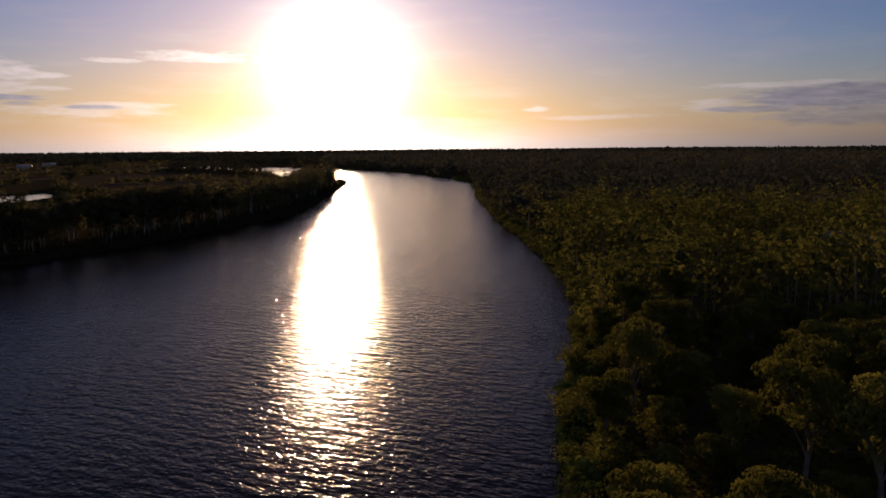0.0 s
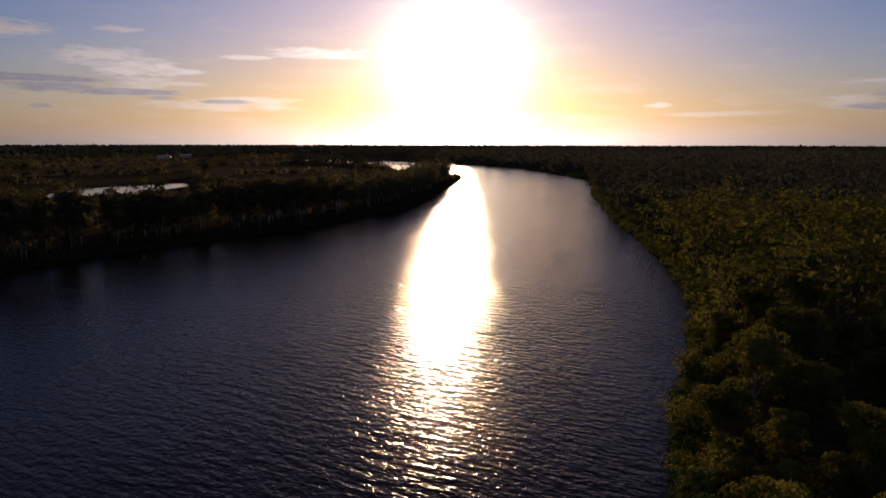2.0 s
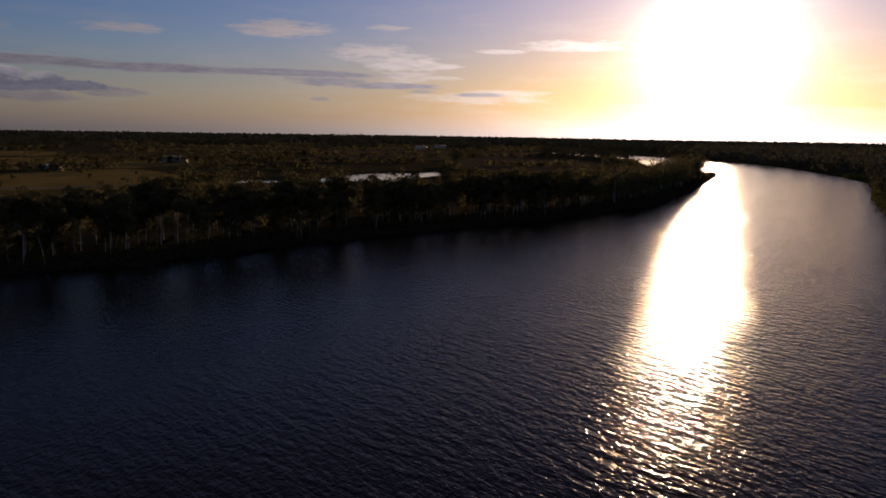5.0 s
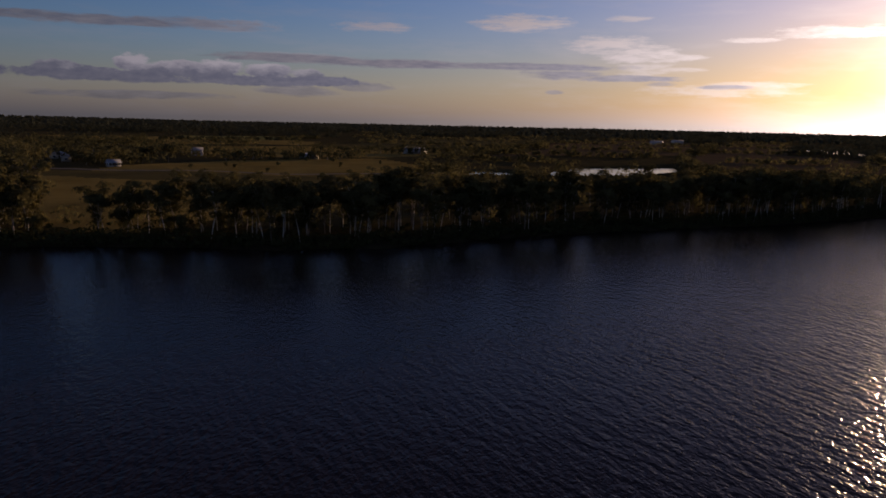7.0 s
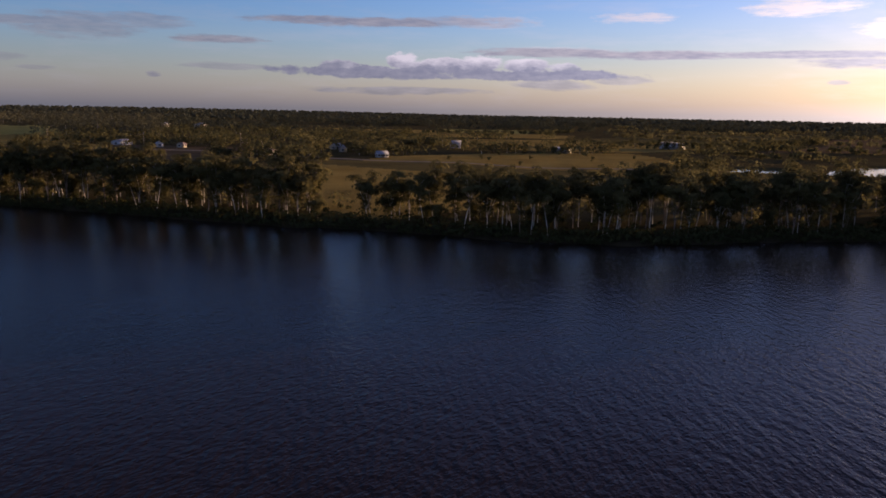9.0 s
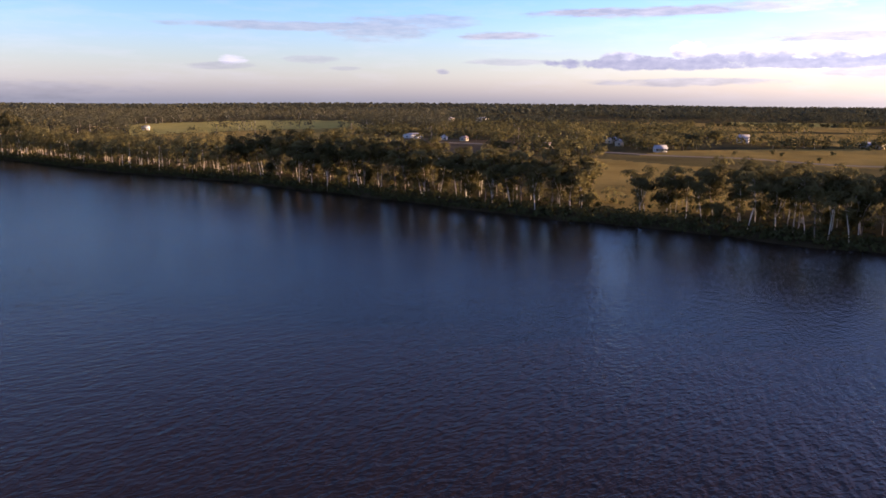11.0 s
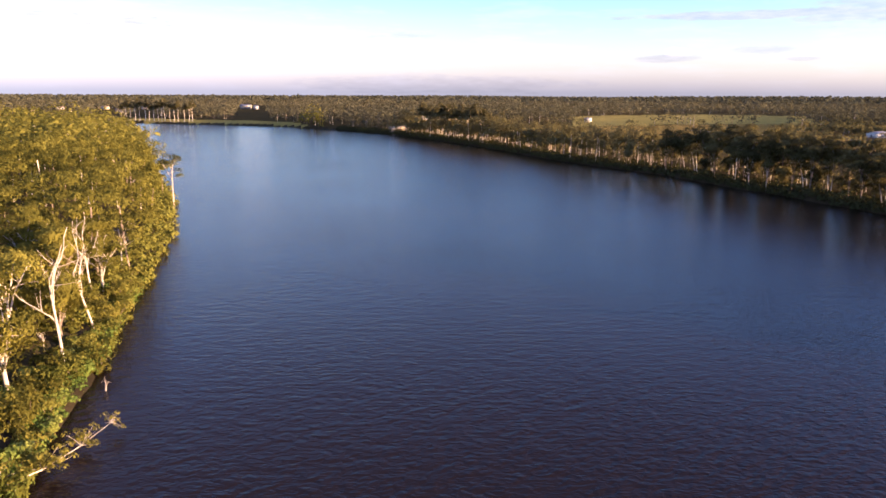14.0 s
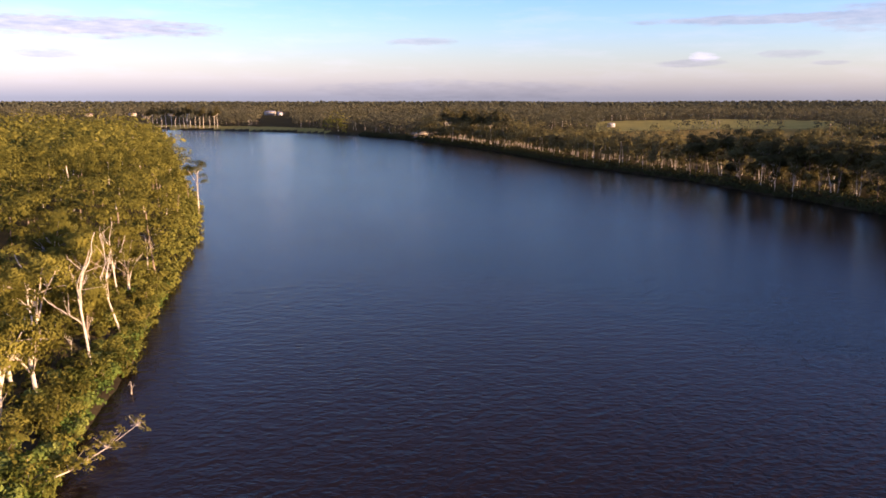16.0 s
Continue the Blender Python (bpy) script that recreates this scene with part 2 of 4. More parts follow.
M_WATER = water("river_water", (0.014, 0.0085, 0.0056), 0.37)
M_POND = water("pond_water", (0.022, 0.018, 0.013), 0.05)
M_SOIL = surface("bush_floor", (0.04, 0.032, 0.015), (0.078, 0.062, 0.026), 0.06, bump_dist=0.15, tufts=0.4)
M_BANK = surface("bank_mud", (0.026, 0.021, 0.012), (0.055, 0.043, 0.022), 0.25, bump_dist=0.1)
M_GOLD = surface("dry_grass", (0.15, 0.102, 0.028), (0.25, 0.178, 0.054), 0.03, fine=14, bump_dist=0.1, tufts=0.5)
M_GREEN = surface("green_pasture", (0.2, 0.17, 0.045), (0.31, 0.25, 0.075), 0.03, fine=14, bump_dist=0.1, tufts=0.5)
M_PLOUGH = surface("bare_field", (0.078, 0.053, 0.028), (0.135, 0.092, 0.046), 0.04, fine=10, bump_dist=0.1, tufts=0.2)
M_PASTURE = surface("dull_pasture", (0.07, 0.056, 0.022), (0.115, 0.09, 0.035), 0.03, fine=14, bump_dist=0.1, tufts=0.4)
M_TRACK = surface("pale_track", (0.2, 0.15, 0.09), (0.3, 0.23, 0.15), 0.2, bump_dist=0.03)
M_PALEWALL = surface("cream_boards", (0.34, 0.285, 0.2), (0.44, 0.38, 0.28), 0.4, roughness=0.6, bump=0.1)
M_WHITEWALL = surface("white_boards", (0.38, 0.37, 0.345), (0.5, 0.49, 0.46), 0.4, roughness=0.6, bump=0.1)
M_IRON = surface("pale_iron_roof", (0.2, 0.2, 0.21), (0.31, 0.31, 0.32), 0.5, roughness=0.8, bump=0.1)
M_RUSTROOF = surface("brown_iron_roof", (0.16, 0.11, 0.085), (0.27, 0.19, 0.15), 0.5, roughness=0.6, bump=0.1)
M_BLUEROOF = surface("grey_blue_roof", (0.2, 0.22, 0.27), (0.3, 0.32, 0.38), 0.5, roughness=0.5, bump=0.1)
M_TIMBER = surface("grey_timber", (0.16, 0.13, 0.1), (0.3, 0.25, 0.2), 1.2, roughness=0.85, bump_dist=0.02)
M_GLASS = material("window_glass", lambda k: k.add("ShaderNodeBsdfPrincipled", {"Base Color": (0.03, 0.035, 0.04, 1), "Roughness": 0.08}).outputs[0])
M_BARK = surface("pale_bark", (0.32, 0.27, 0.2), (0.6, 0.53, 0.43), 0.7, roughness=0.8, bump_dist=0.02)
M_DARKBARK = surface("grey_bark", (0.12, 0.09, 0.065), (0.28, 0.22, 0.165), 0.8, roughness=0.9, bump_dist=0.03)
M_LEAF = leaf_material("gum_leaves", (0.088, 0.085, 0.017), (0.203, 0.184, 0.036), fleck=0.14, through=0.42)
M_ROWLEAF = leaf_material("bank_gum_leaves", (0.07, 0.065, 0.028), (0.155, 0.134, 0.054), through=0.48)
# next two leaf colours are paled and greyed to hold the haze of distance
M_HAZEDLEAF = leaf_material("hazed_woodland_leaves", (0.048, 0.05, 0.031), (0.102, 0.094, 0.054), scale=0.04)
M_HAZEDBUSH = leaf_material("hazed_distant_bush_leaves", (0.05, 0.055, 0.038), (0.085, 0.085, 0.054), scale=0.01)
M_BUSH = leaf_material("shrub_leaves", (0.068, 0.08, 0.015), (0.17, 0.165, 0.033), through=0.36)
# dark green scrub, darkened further: the bank's shade is in this leaf colour
M_SHADESCRUB = leaf_material("shaded_dark_scrub_leaves", (0.03, 0.034, 0.014), (0.062, 0.062, 0.024), through=0.2)
M_REED = leaf_material("reed_blades", (0.07, 0.11, 0.022), (0.20, 0.22, 0.05))


# ---- mesh helpers ----
def mesh_object(name, verts, faces, mats, mat_index=None, parent=None, smooth=False):
    """One mesh object from numpy arrays; faces all have the same number of corners per block."""
    me = bpy.data.meshes.new(name)
    blocks = [np.asarray(f, dtype=np.int32) for f in (faces if isinstance(faces, list) else [faces]) if len(f)]
    verts = np.asarray(verts, dtype=np.float32)
    sizes = np.concatenate([np.full(len(b), b.shape[1], dtype=np.int32) for b in blocks])
    loops = np.concatenate([b.ravel() for b in blocks])
    me.vertices.add(len(verts))
    me.vertices.foreach_set("co", verts.ravel())
    me.loops.add(len(loops))
    me.loops.foreach_set("vertex_index", loops)
    me.polygons.add(len(sizes))
    me.polygons.foreach_set("loop_start", np.concatenate([[0], np.cumsum(sizes)[:-1]]).astype(np.int32))
    me.polygons.foreach_set("loop_total", sizes)
    for m in mats:
        me.materials.append(m)
    if mat_index is not None:
        me.polygons.foreach_set("material_index", np.asarray(mat_index, dtype=np.int32))
    if smooth:
        me.polygons.foreach_set("use_smooth", np.ones(len(sizes), dtype=bool))
    me.update(calc_edges=True)
    ob = new(name, me)
    if parent:
        ob.parent = parent
    return ob


def tube(path, radii, sides=6):
    """Vertices and quads of a tapered tube along a path."""
    path = np.asarray(path, float)
    tang = np.gradient(path, axis=0)
    tang /= np.linalg.norm(tang, axis=1)[:, None] + 1e-9
    ref = np.where(np.abs(tang[:, 2:3]) > 0.9, [[1.0, 0, 0]], [[0, 0, 1.0]])
    u = np.cross(tang, ref)
    u /= np.linalg.norm(u, axis=1)[:, None] + 1e-9
    v = np.cross(tang, u)
    ang = np.linspace(0, 2 * np.pi, sides, endpoint=False)
    ring = np.cos(ang)[None, :, None] * u[:, None, :] + np.sin(ang)[None, :, None] * v[:, None, :]
    verts = (path[:, None, :] + ring * np.asarray(radii, float)[:, None, None]).reshape(-1, 3)
    i = np.arange(len(path) - 1)[:, None] * sides
    j = np.arange(sides)[None, :]
    jn = (j + 1) % sides
    faces = np.stack([i + j, i + jn, i + sides + jn, i + sides + j], axis=-1).reshape(-1, 4)
    return verts, faces


class Soup:
    """Gathers pieces of geometry for one mesh."""

    def __init__(self):
        self.v, self.f, self.n, self.m = [], [], 0, []

    def put(self, verts, faces, mat=0):
        self.v.append(verts)
        self.f.append(np.asarray(faces) + self.n)
        self.m.append(np.full(len(faces), mat, dtype=np.int32))
        self.n += len(verts)

    def graft(self, verts, faces, at, sides, mat=0):
        """Adds a tube whose foot is joined to the vertex `at` of what is there already."""
        base = self.n
        self.put(verts, faces, mat)
        ring = np.arange(sides) + base
        self.f.append(np.column_stack([ring, np.roll(ring, -1), np.full(sides, at)]))
        self.m.append(np.full(sides, mat, dtype=np.int32))
        return base

    def done(self, name, mats, parent=None, smooth=False):
        return mesh_object(name, np.concatenate(self.v), [f for f in self.f], mats, np.concatenate(self.m), parent, smooth)


def cards(centres, outward, size, rng, narrow=0.5, droop=0.3, ruffle=0.26):
    """Pointed leaf sprays, one bent quad each, facing mostly outward."""
    n = len(centres)
    nor = outward * np.array((1, 1, 1.15)) + rng.normal(0, ruffle, (n, 3))
    nor /= np.linalg.norm(nor, axis=1)[:, None] + 1e-9
    axis = rng.normal(0, 1, (n, 3))
    axis[:, 2] -= droop * 2
    axis -= nor * (axis * nor).sum(1)[:, None]
    axis /= np.linalg.norm(axis, axis=1)[:, None] + 1e-9
    side = np.cross(nor, axis)
    s = (size * rng.uniform(0.6, 1.4, n))[:, None]
    a = centres + axis * s
    b = centres + side * s * narrow + nor * s * 0.18
    c = centres - axis * s
    d = centres - side * s * narrow + nor * s * 0.18
    verts = np.stack([a, b, c, d], axis=1).reshape(-1, 3)
    return verts, np.arange(n * 4).reshape(-1, 4)


def rounded(points, outward, centre):
    """Leans leaf directions away from the middle of the whole crown."""
    away = points - np.asarray(centre)
    away = away / (np.linalg.norm(away, axis=1)[:, None] + 1e-9)
    way = outward * 0.55 + away * 0.85
    return way / (np.linalg.norm(way, axis=1)[:, None] + 1e-9)


def cluster_points(centre, radius, n, rng, flat=0.75):
    d = rng.normal(0, 1, (n, 3))
    d /= np.linalg.norm(d, axis=1)[:, None]
    d[:, 2] = np.where(d[:, 2] < -0.35, -d[:, 2], d[:, 2])
    r = rng.uniform(0.45, 1.0, n) ** 0.6
    return np.asarray(centre) + d * r[:, None] * radius * np.array([1, 1, flat]), d


# ---- plan of the river ----
BANK_NEAR = ((640, -830), (420, -770), (300, -690), (235, -600), (168, -450), (124, -339), (84, -246), (64, -182), (54.5, -143), (50, -120),
             (45, -99), (43, -88), (41.5, -79), (40, -73), (38, -66), (36.5, -61), (30, -42), (8, -18), (-20, 9), (-57, 46), (-77, 61), (-88, 71),
             (-105, 86), (-126, 103), (-166, 129), (-213, 153), (-300, 196), (-465, 284), (-530, 326), (-606, 368), (-694, 394), (-882, 433), (-1042, 436),
             (-1250, 400), (-1500, 300))
BANK_FAR = ((-1500, 170), (-1250, 250), (-1000, 308), (-850, 308), (-700, 276), (-608, 233), (-463, 162), (-378, 116), (-338, 78), (-302, 42),
            (-278, 10), (-255, -18), (-230, -45), (-207, -64), (-191, -81), (-181, -101), (-175, -123), (-168, -146), (-156, -168), (-149, -191),
            (-141, -216), (-132, -248), (-120, -284), (-107, -328), (-90, -362), (-70, -400), (-55, -446), (-35, -505), (-10, -562), (34, -650), (88, -720),
            (145, -777), (251, -826), (420, -880), (640, -960))
RIVER = np.array(BANK_NEAR + BANK_FAR, float)
POND_MAIN = np.array(((-480, -68), (-493, -48), (-505, -22), (-585, 14), (-640, 9), (-606, -35), (-585, -60), (-525, -72)), float)
POND_SMALL = np.array(((-455, -118), (-466, -96), (-505, -94), (-500, -122)), float)
POND_REED = np.array(((-440, 58), (-448, 78), (-470, 76), (-462, 55)), float)
POND_WEST = np.array(((-830, 232), (-835, 262), (-930, 306), (-1010, 300), (-940, 262)), float)
PONDS = (POND_MAIN, POND_SMALL, POND_REED, POND_WEST)


def inside_distance(poly, pts):
    """Signed distance to a closed outline: negative inside."""
    pts = np.asarray(pts, float)
    best = np.full(len(pts), 1e18)
    odd = np.zeros(len(pts), bool)
    for a, b in zip(poly, np.roll(poly, -1, axis=0)):
        e, w = b - a, pts - a
        k = np.clip((w @ e) / (e @ e), 0, 1)
        best = np.minimum(best, ((w - k[:, None] * e) ** 2).sum(1))
        cross = ((a[1] > pts[:, 1]) != (b[1] > pts[:, 1]))
        xi = a[0] + (pts[:, 1] - a[1]) * e[0] / (e[1] if abs(e[1]) > 1e-9 else 1e-9)
        odd ^= cross & (pts[:, 0] < xi)
    d = np.sqrt(best)
    return np.where(odd, -d, d)


def wavy(pts, size, seed):
    """Cheap smooth noise in the plan, about -1 to 1."""
    r = np.random.default_rng(seed)
    out = np.zeros(len(pts))
    for i in range(6):
        a, f, ph = r.uniform(0, 2 * np.pi), r.uniform(0.6, 1.8) * 2 * np.pi / size, r.uniform(0, 2 * np.pi)
        out += np.sin((pts[:, 0] * np.cos(a) + pts[:, 1] * np.sin(a)) * f + ph)
    return out / 3.0


def ground_height(pts):
    pts = np.asarray(pts, float)
    d = inside_distance(RIVER, pts) + wavy(pts, 22, 1) * 1.3
    r = np.hypot(pts[:, 0], pts[:, 1])
    z = np.interp(d, (-14, -4, 0, 1.5, 5, 30, 90), (-4, -1.6, -0.25, 0.5, 2.2, 3.4, 4.0))
    z = z + np.clip(d / 40, 0, 1) * wavy(pts, 90, 2) * 0.35
    z = z + np.clip((r - 1800) / 3000, 0, 1) ** 1.5 * (2 + 2.5 * wavy(pts, 1500, 3)) * np.clip((pts[:, 0] * -1 + 900) / 900, 0, 1)
    az = np.degrees(np.arctan2(-pts[:, 0], pts[:, 1]))
    z = z + np.clip((r - 2600) / 2200, 0, 1) * 11 * np.exp(-((az - 148) / 16) ** 2)
    for pond in PONDS:
        q = inside_distance(pond, pts)
        z = np.where(q < 8, np.minimum(z, np.interp(q, (-4, 0, 4, 8), (1.6, 2.6, 3.4, 5.0))), z)
    return z


FIELDS = (
    (M_GREEN, ((-135, -720), (-205, -1050), (-415, -1184), (-559, -1107), (-440, -823), (-285, -797))),
    (M_GOLD, ((-131, -640), (-150, -715), (-285, -790), (-420, -820), (-380, -700), (-329, -629), (-284, -584), (-205, -600))),
    (M_PLOUGH, ((-260, -560), (-330, -610), (-360, -540), (-440, -430), (-401, -420), (-294, -360), (-250, -420))),
    (M_GOLD, ((-172, -150), (-185, -200), (-274, -300), (-412, -335), (-528, -300), (-600, -235), (-470, -130), (-340, -120), (-260, -110))),
    (M_PASTURE, ((-255, -112), (-330, -112), (-470, -132), (-420, -70), (-330, -60))),
    (M_PASTURE, ((-262, -125), (-340, -122), (-385, -170), (-372, -290), (-345, -345), (-310, -330), (-318, -230), (-285, -160))),
    (M_GOLD, ((-560, -300), (-568, -381), (-698, -555), (-808, -388), (-740, -200), (-620, -230))),
    (M_GOLD, ((-720, -560), (-914, -899), (-1022, -717), (-984, -474), (-870, -419), (-800, -500))),
    (M_GREEN, ((-1000, -560), (-963, -685), (-1104, -786), (-1200, -641))),
    (M_PASTURE, ((-740, -190), (-830, -400), (-1246, -420), (-1624, -434), (-1246, -200), (-900, -150))),
    (M_PLOUGH, ((-700, -170), (-911, 31), (-2187, 70), (-1246, -180), (-900, -140))),
    (M_PLOUGH, ((-520, 50), (-640, 180), (-900, 205), (-1016, 150), (-1500, 260), (-2000, 180), (-900, 40), (-700, 20))),
    (M_GREEN, ((118, -752), (150, -778), (251, -828), (420, -882), (440, -915), (300, -885), (200, -850), (130, -800))),
)


def build_ground():
    az = np.concatenate([np.arange(25, 217, 0.5), np.arange(217, 385, 3.0)])
    rad = [6.0]
    while rad[-1] < 4900:
        rad.append(rad[-1] + min(rad[-1] * 0.028 + 0.25, 5.0 if rad[-1] < 900 else 200))
    rad = np.array(rad)
    a, r = np.meshgrid(np.radians(az), rad)
    pts = np.stack([-np.sin(a) * r, np.cos(a) * r], axis=-1).reshape(-1, 2)
    z = ground_height(pts)
    verts = np.concatenate([np.column_stack([pts, z]), [[0, 0, float(ground_height([[0, 0]])[0])]]])
    n, m = len(rad), len(az)
    i, j = np.meshgrid(np.arange(n - 1), np.arange(m), indexing="ij")
    jn = (j + 1) % m
    quads = np.stack([i * m + j, (i + 1) * m + j, (i + 1) * m + jn, i * m + jn], axis=-1).reshape(-1, 4)
    fan = np.column_stack([np.full(m, len(verts) - 1), np.arange(m), (np.arange(m) + 1) % m])
    mid = verts[quads].mean(axis=1)
    slot = np.zeros(len(quads), dtype=np.int32)
    mats = [M_SOIL, M_BANK, M_GOLD, M_GREEN, M_PLOUGH, M_PASTURE]
    for mat, poly in FIELDS:
        jit = mid[:, :2] + np.column_stack([wavy(mid[:, :2], 60, 7), wavy(mid[:, :2], 60, 8)]) * 2
        slot[inside_distance(np.array(poly, float), jit) < 0] = mats.index(mat)
    slot[inside_distance(RIVER, mid[:, :2]) < 4.5] = 1
    ob = mesh_object("ground", verts, [quads, fan], mats, np.concatenate([slot, np.zeros(m, dtype=np.int32)]), smooth=True)
    tagged(ob, "flat river plain of bush, dry grass and ploughed fields", "ground", kind="structure")


def build_water():
    box = np.array(((700, -1000, 0), (700, 600, 0), (-1550, 600, 0), (-1550, -1000, 0)), float)
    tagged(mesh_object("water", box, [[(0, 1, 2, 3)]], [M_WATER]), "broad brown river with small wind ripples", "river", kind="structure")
    for poly in PONDS:
        c = poly.mean(0)
        ring = np.column_stack([c + (poly - c) * 1.12, np.full(len(poly), 2.75)])
        tagged(mesh_object("water", ring, [[tuple(range(len(poly)))]], [M_POND]), "still farm pond reflecting the sky", "pond", kind="structure")


build_ground()
build_water()


# ---- trees ----
def limb(start, way, length, r0, r1, rng, steps=5, bend=0.25, lift=0.0):
    p, d = np.array(start, float), np.array(way, float)
    path = [p.copy()]
    for _ in range(steps):
        d = d + rng.normal(0, bend, 3) * 0.5 + np.array([0, 0, lift])
        d /= np.linalg.norm(d)
        p = p + d * length / steps
        path.append(p.copy())
    return np.array(path), np.linspace(r0, r1, steps + 1), d


def gum_tree(name, seed, height, spread, leaves, leaf_size, leaf_mat, sides=6, fork=0.4, clusters=14, bark=None, label="", bare=False, girth=0.016, puff=0.35, full=False, category="tree"):
    """A eucalypt: bare pale trunk, forking limbs, crown of loose leaf clumps."""
    rng = np.random.default_rng(seed)
    wood, tips = Soup(), []
    lean = rng.normal(0, 0.07, 2)
    trunk, rad, d = limb((0, 0, -0.4), (lean[0], lean[1], 1), height * (fork + 0.05), girth * height, 0.7 * girth * height, rng, 5, 0.10)
    wood.put(*tube(trunk, rad, sides + 1))
    limbs = max(3, clusters // 4)
    for i in range(limbs):
        a = 2 * np.pi * (i + rng.uniform(-0.3, 0.3)) / limbs
        out = rng.uniform(0.25, 0.75) * spread
        k = rng.integers(2 if full else 3, 6)
        way = np.array([np.cos(a) * out, np.sin(a) * out, 1.0])
        ln = height * rng.uniform(0.28, 0.46)
        path, rr, dd = limb(trunk[k], way / np.linalg.norm(way), ln, 0.5 * girth * height, 0.2 * girth * height, rng, 6 if bare else 5, 0.36 if bare else 0.28, 0.1 if bare else 0.06)
        foot = wood.graft(*tube(path, rr, sides - 1), int(k) * (sides + 1), sides - 1)
        tips.append((path[-1], 1.0))
        if full:
            tips.append((path[int(rng.integers(1, 4))] + rng.normal(0, 0.04 * height, 3), rng.uniform(0.7, 1.0)))
        for _ in range(max(1, clusters // limbs - 1)):
            kk = rng.integers(2, 5)
            w2 = dd + rng.normal(0, 0.75, 3) * np.array([1, 1, 0.5])
            p2, r2, _ = limb(path[kk], w2 / np.linalg.norm(w2), height * rng.uniform(0.10, 0.2), 0.22 * girth * height, 0.07 * girth * height, rng, 3, 0.35, 0.05)
            wood.graft(*tube(p2, r2, max(3, sides - 2)), foot + int(kk) * (sides - 1), max(3, sides - 2))
            tips.append((p2[-1], rng.uniform(0.65, 1.0)))
    root = new(name)
    wood.done("trunk", [bark or M_BARK], root, smooth=True)
    if not bare:
        crown = Soup()
        per = max(6, leaves // len(tips))
        for tip, k in tips:
            c, o = cluster_points(tip, height * 0.095 * spread * k + puff, int(per * k * rng.uniform(0.8, 1.2)), rng, 0.7)
            crown.put(*cards(c, rounded(c, o, (0, 0, height * 0.62)), leaf_size, rng))
        crown.done("crown", [leaf_mat], root)
    return tagged(root, label, category)


def place(pt, scale, turn, tilt=0.0):
    z = float(ground_height([pt])[0])
    return pose(pt[0], pt[1], max(z, -0.3), tilt, 0, turn) @ Matrix.Diagonal((scale, scale, scale, 1))


def scatter(rng, az0, az1, r0, r1, spacing):
    """Jittered positions in a sector of the plan, at about one per spacing squared."""
    area = radians(az1 - az0) * (r1 * r1 - r0 * r0) / 2
    n = int(area / spacing ** 2)
    a = np.radians(rng.uniform(az0, az1, n * 2))
    r = np.sqrt(rng.uniform(r0 * r0, r1 * r1, n * 2))
    p = np.column_stack([-np.sin(a) * r, np.cos(a) * r])
    keep, cells = [], {}
    for q in p:
        c = (int(q[0] // spacing), int(q[1] // spacing))
        if any(((q - o) ** 2).sum() < (0.7 * spacing) ** 2 for i in (-1, 0, 1) for j in (-1, 0, 1) for o in cells.get((c[0] + i, c[1] + j), ())):
            continue
        cells.setdefault(c, []).append(q)
        keep.append(q)
        if len(keep) >= n:
            break
    return np.array(keep)


HOMES = ((334, -1399), (309, -1385), (494, -858), (560, -1000), (539, -1036), (608, -1262), (546, -1293), (458, -1133), (489, -1322), 
         (-345, -566), (-351, -524), (-392, -330), (-443, -421), (-458, -411), (-539, -370), (-745, -1000), (-700, -1030), (-184, -858), (26, -652))


def clear_of_homes(pts):
    """False in the yard of a house and on the open ground before it."""
    ok = np.ones(len(pts), bool)
    for home in HOMES:
        h = np.array(home, float)
        u = -h / np.linalg.norm(h)
        w = pts - h
        s, c = w @ u, np.abs(w[:, 0] * u[1] - w[:, 1] * u[0])
        ok &= ~((s > -14) & (s < (560 if np.hypot(*home) > 1350 else 170)) & (c < 16))
    return ok


def open_land(pts, margin):
    ok = inside_distance(RIVER, pts) > margin
    for pond in PONDS:
        ok &= inside_distance(pond, pts) > 6
    return ok


def in_fields(pts, margin=-4):
    hit = np.zeros(len(pts), bool)
    for _, poly in FIELDS:
        hit |= inside_distance(np.array(poly, float), pts) < margin
    return hit


def along(line, step):
    """Points every step metres along a polyline, with the direction to its left."""
    line = np.array(line, float)
    seg = np.diff(line, axis=0)
    ln = np.hypot(seg[:, 0], seg[:, 1])
    s = np.arange(0, ln.sum(), step)
    cum = np.concatenate([[0], np.cumsum(ln)])
    k = np.clip(np.searchsorted(cum, s, side="right") - 1, 0, len(seg) - 1)
    p = line[k] + seg[k] * ((s - cum[k]) / ln[k])[:, None]
    u = seg[k] / ln[k][:, None]
    return p, np.column_stack([-u[:, 1], u[:, 0]])



def shrub(name, seed, size, leaves, leaf, mat, label):
    """A low bush: a few short stems under loose leaf clumps."""
    rng = np.random.default_rng(seed)
    root, stems, crown = new(name), Soup(), Soup()
    for i in range(5):
        a = 2 * np.pi * i / 5 + rng.uniform(-0.4, 0.4)
        path, rr, _ = limb((0, 0, -0.2), (np.cos(a) * 0.5, np.sin(a) * 0.5, 1), size * rng.uniform(0.5, 0.8), 0.05, 0.015, rng, 3, 0.3)
        stems.put(*tube(path, rr, 4))
        for k, f in ((1, 0.32), (3, 0.42)):
            c, o = cluster_points(path[k], size * f, leaves // 10, rng, 0.85)
            crown.put(*cards(c, o, leaf, rng))
    stems.done("stem", [M_DARKBARK], root, smooth=True)
    crown.done("foliage", [mat], root)
    return tagged(root, label, "shrub")


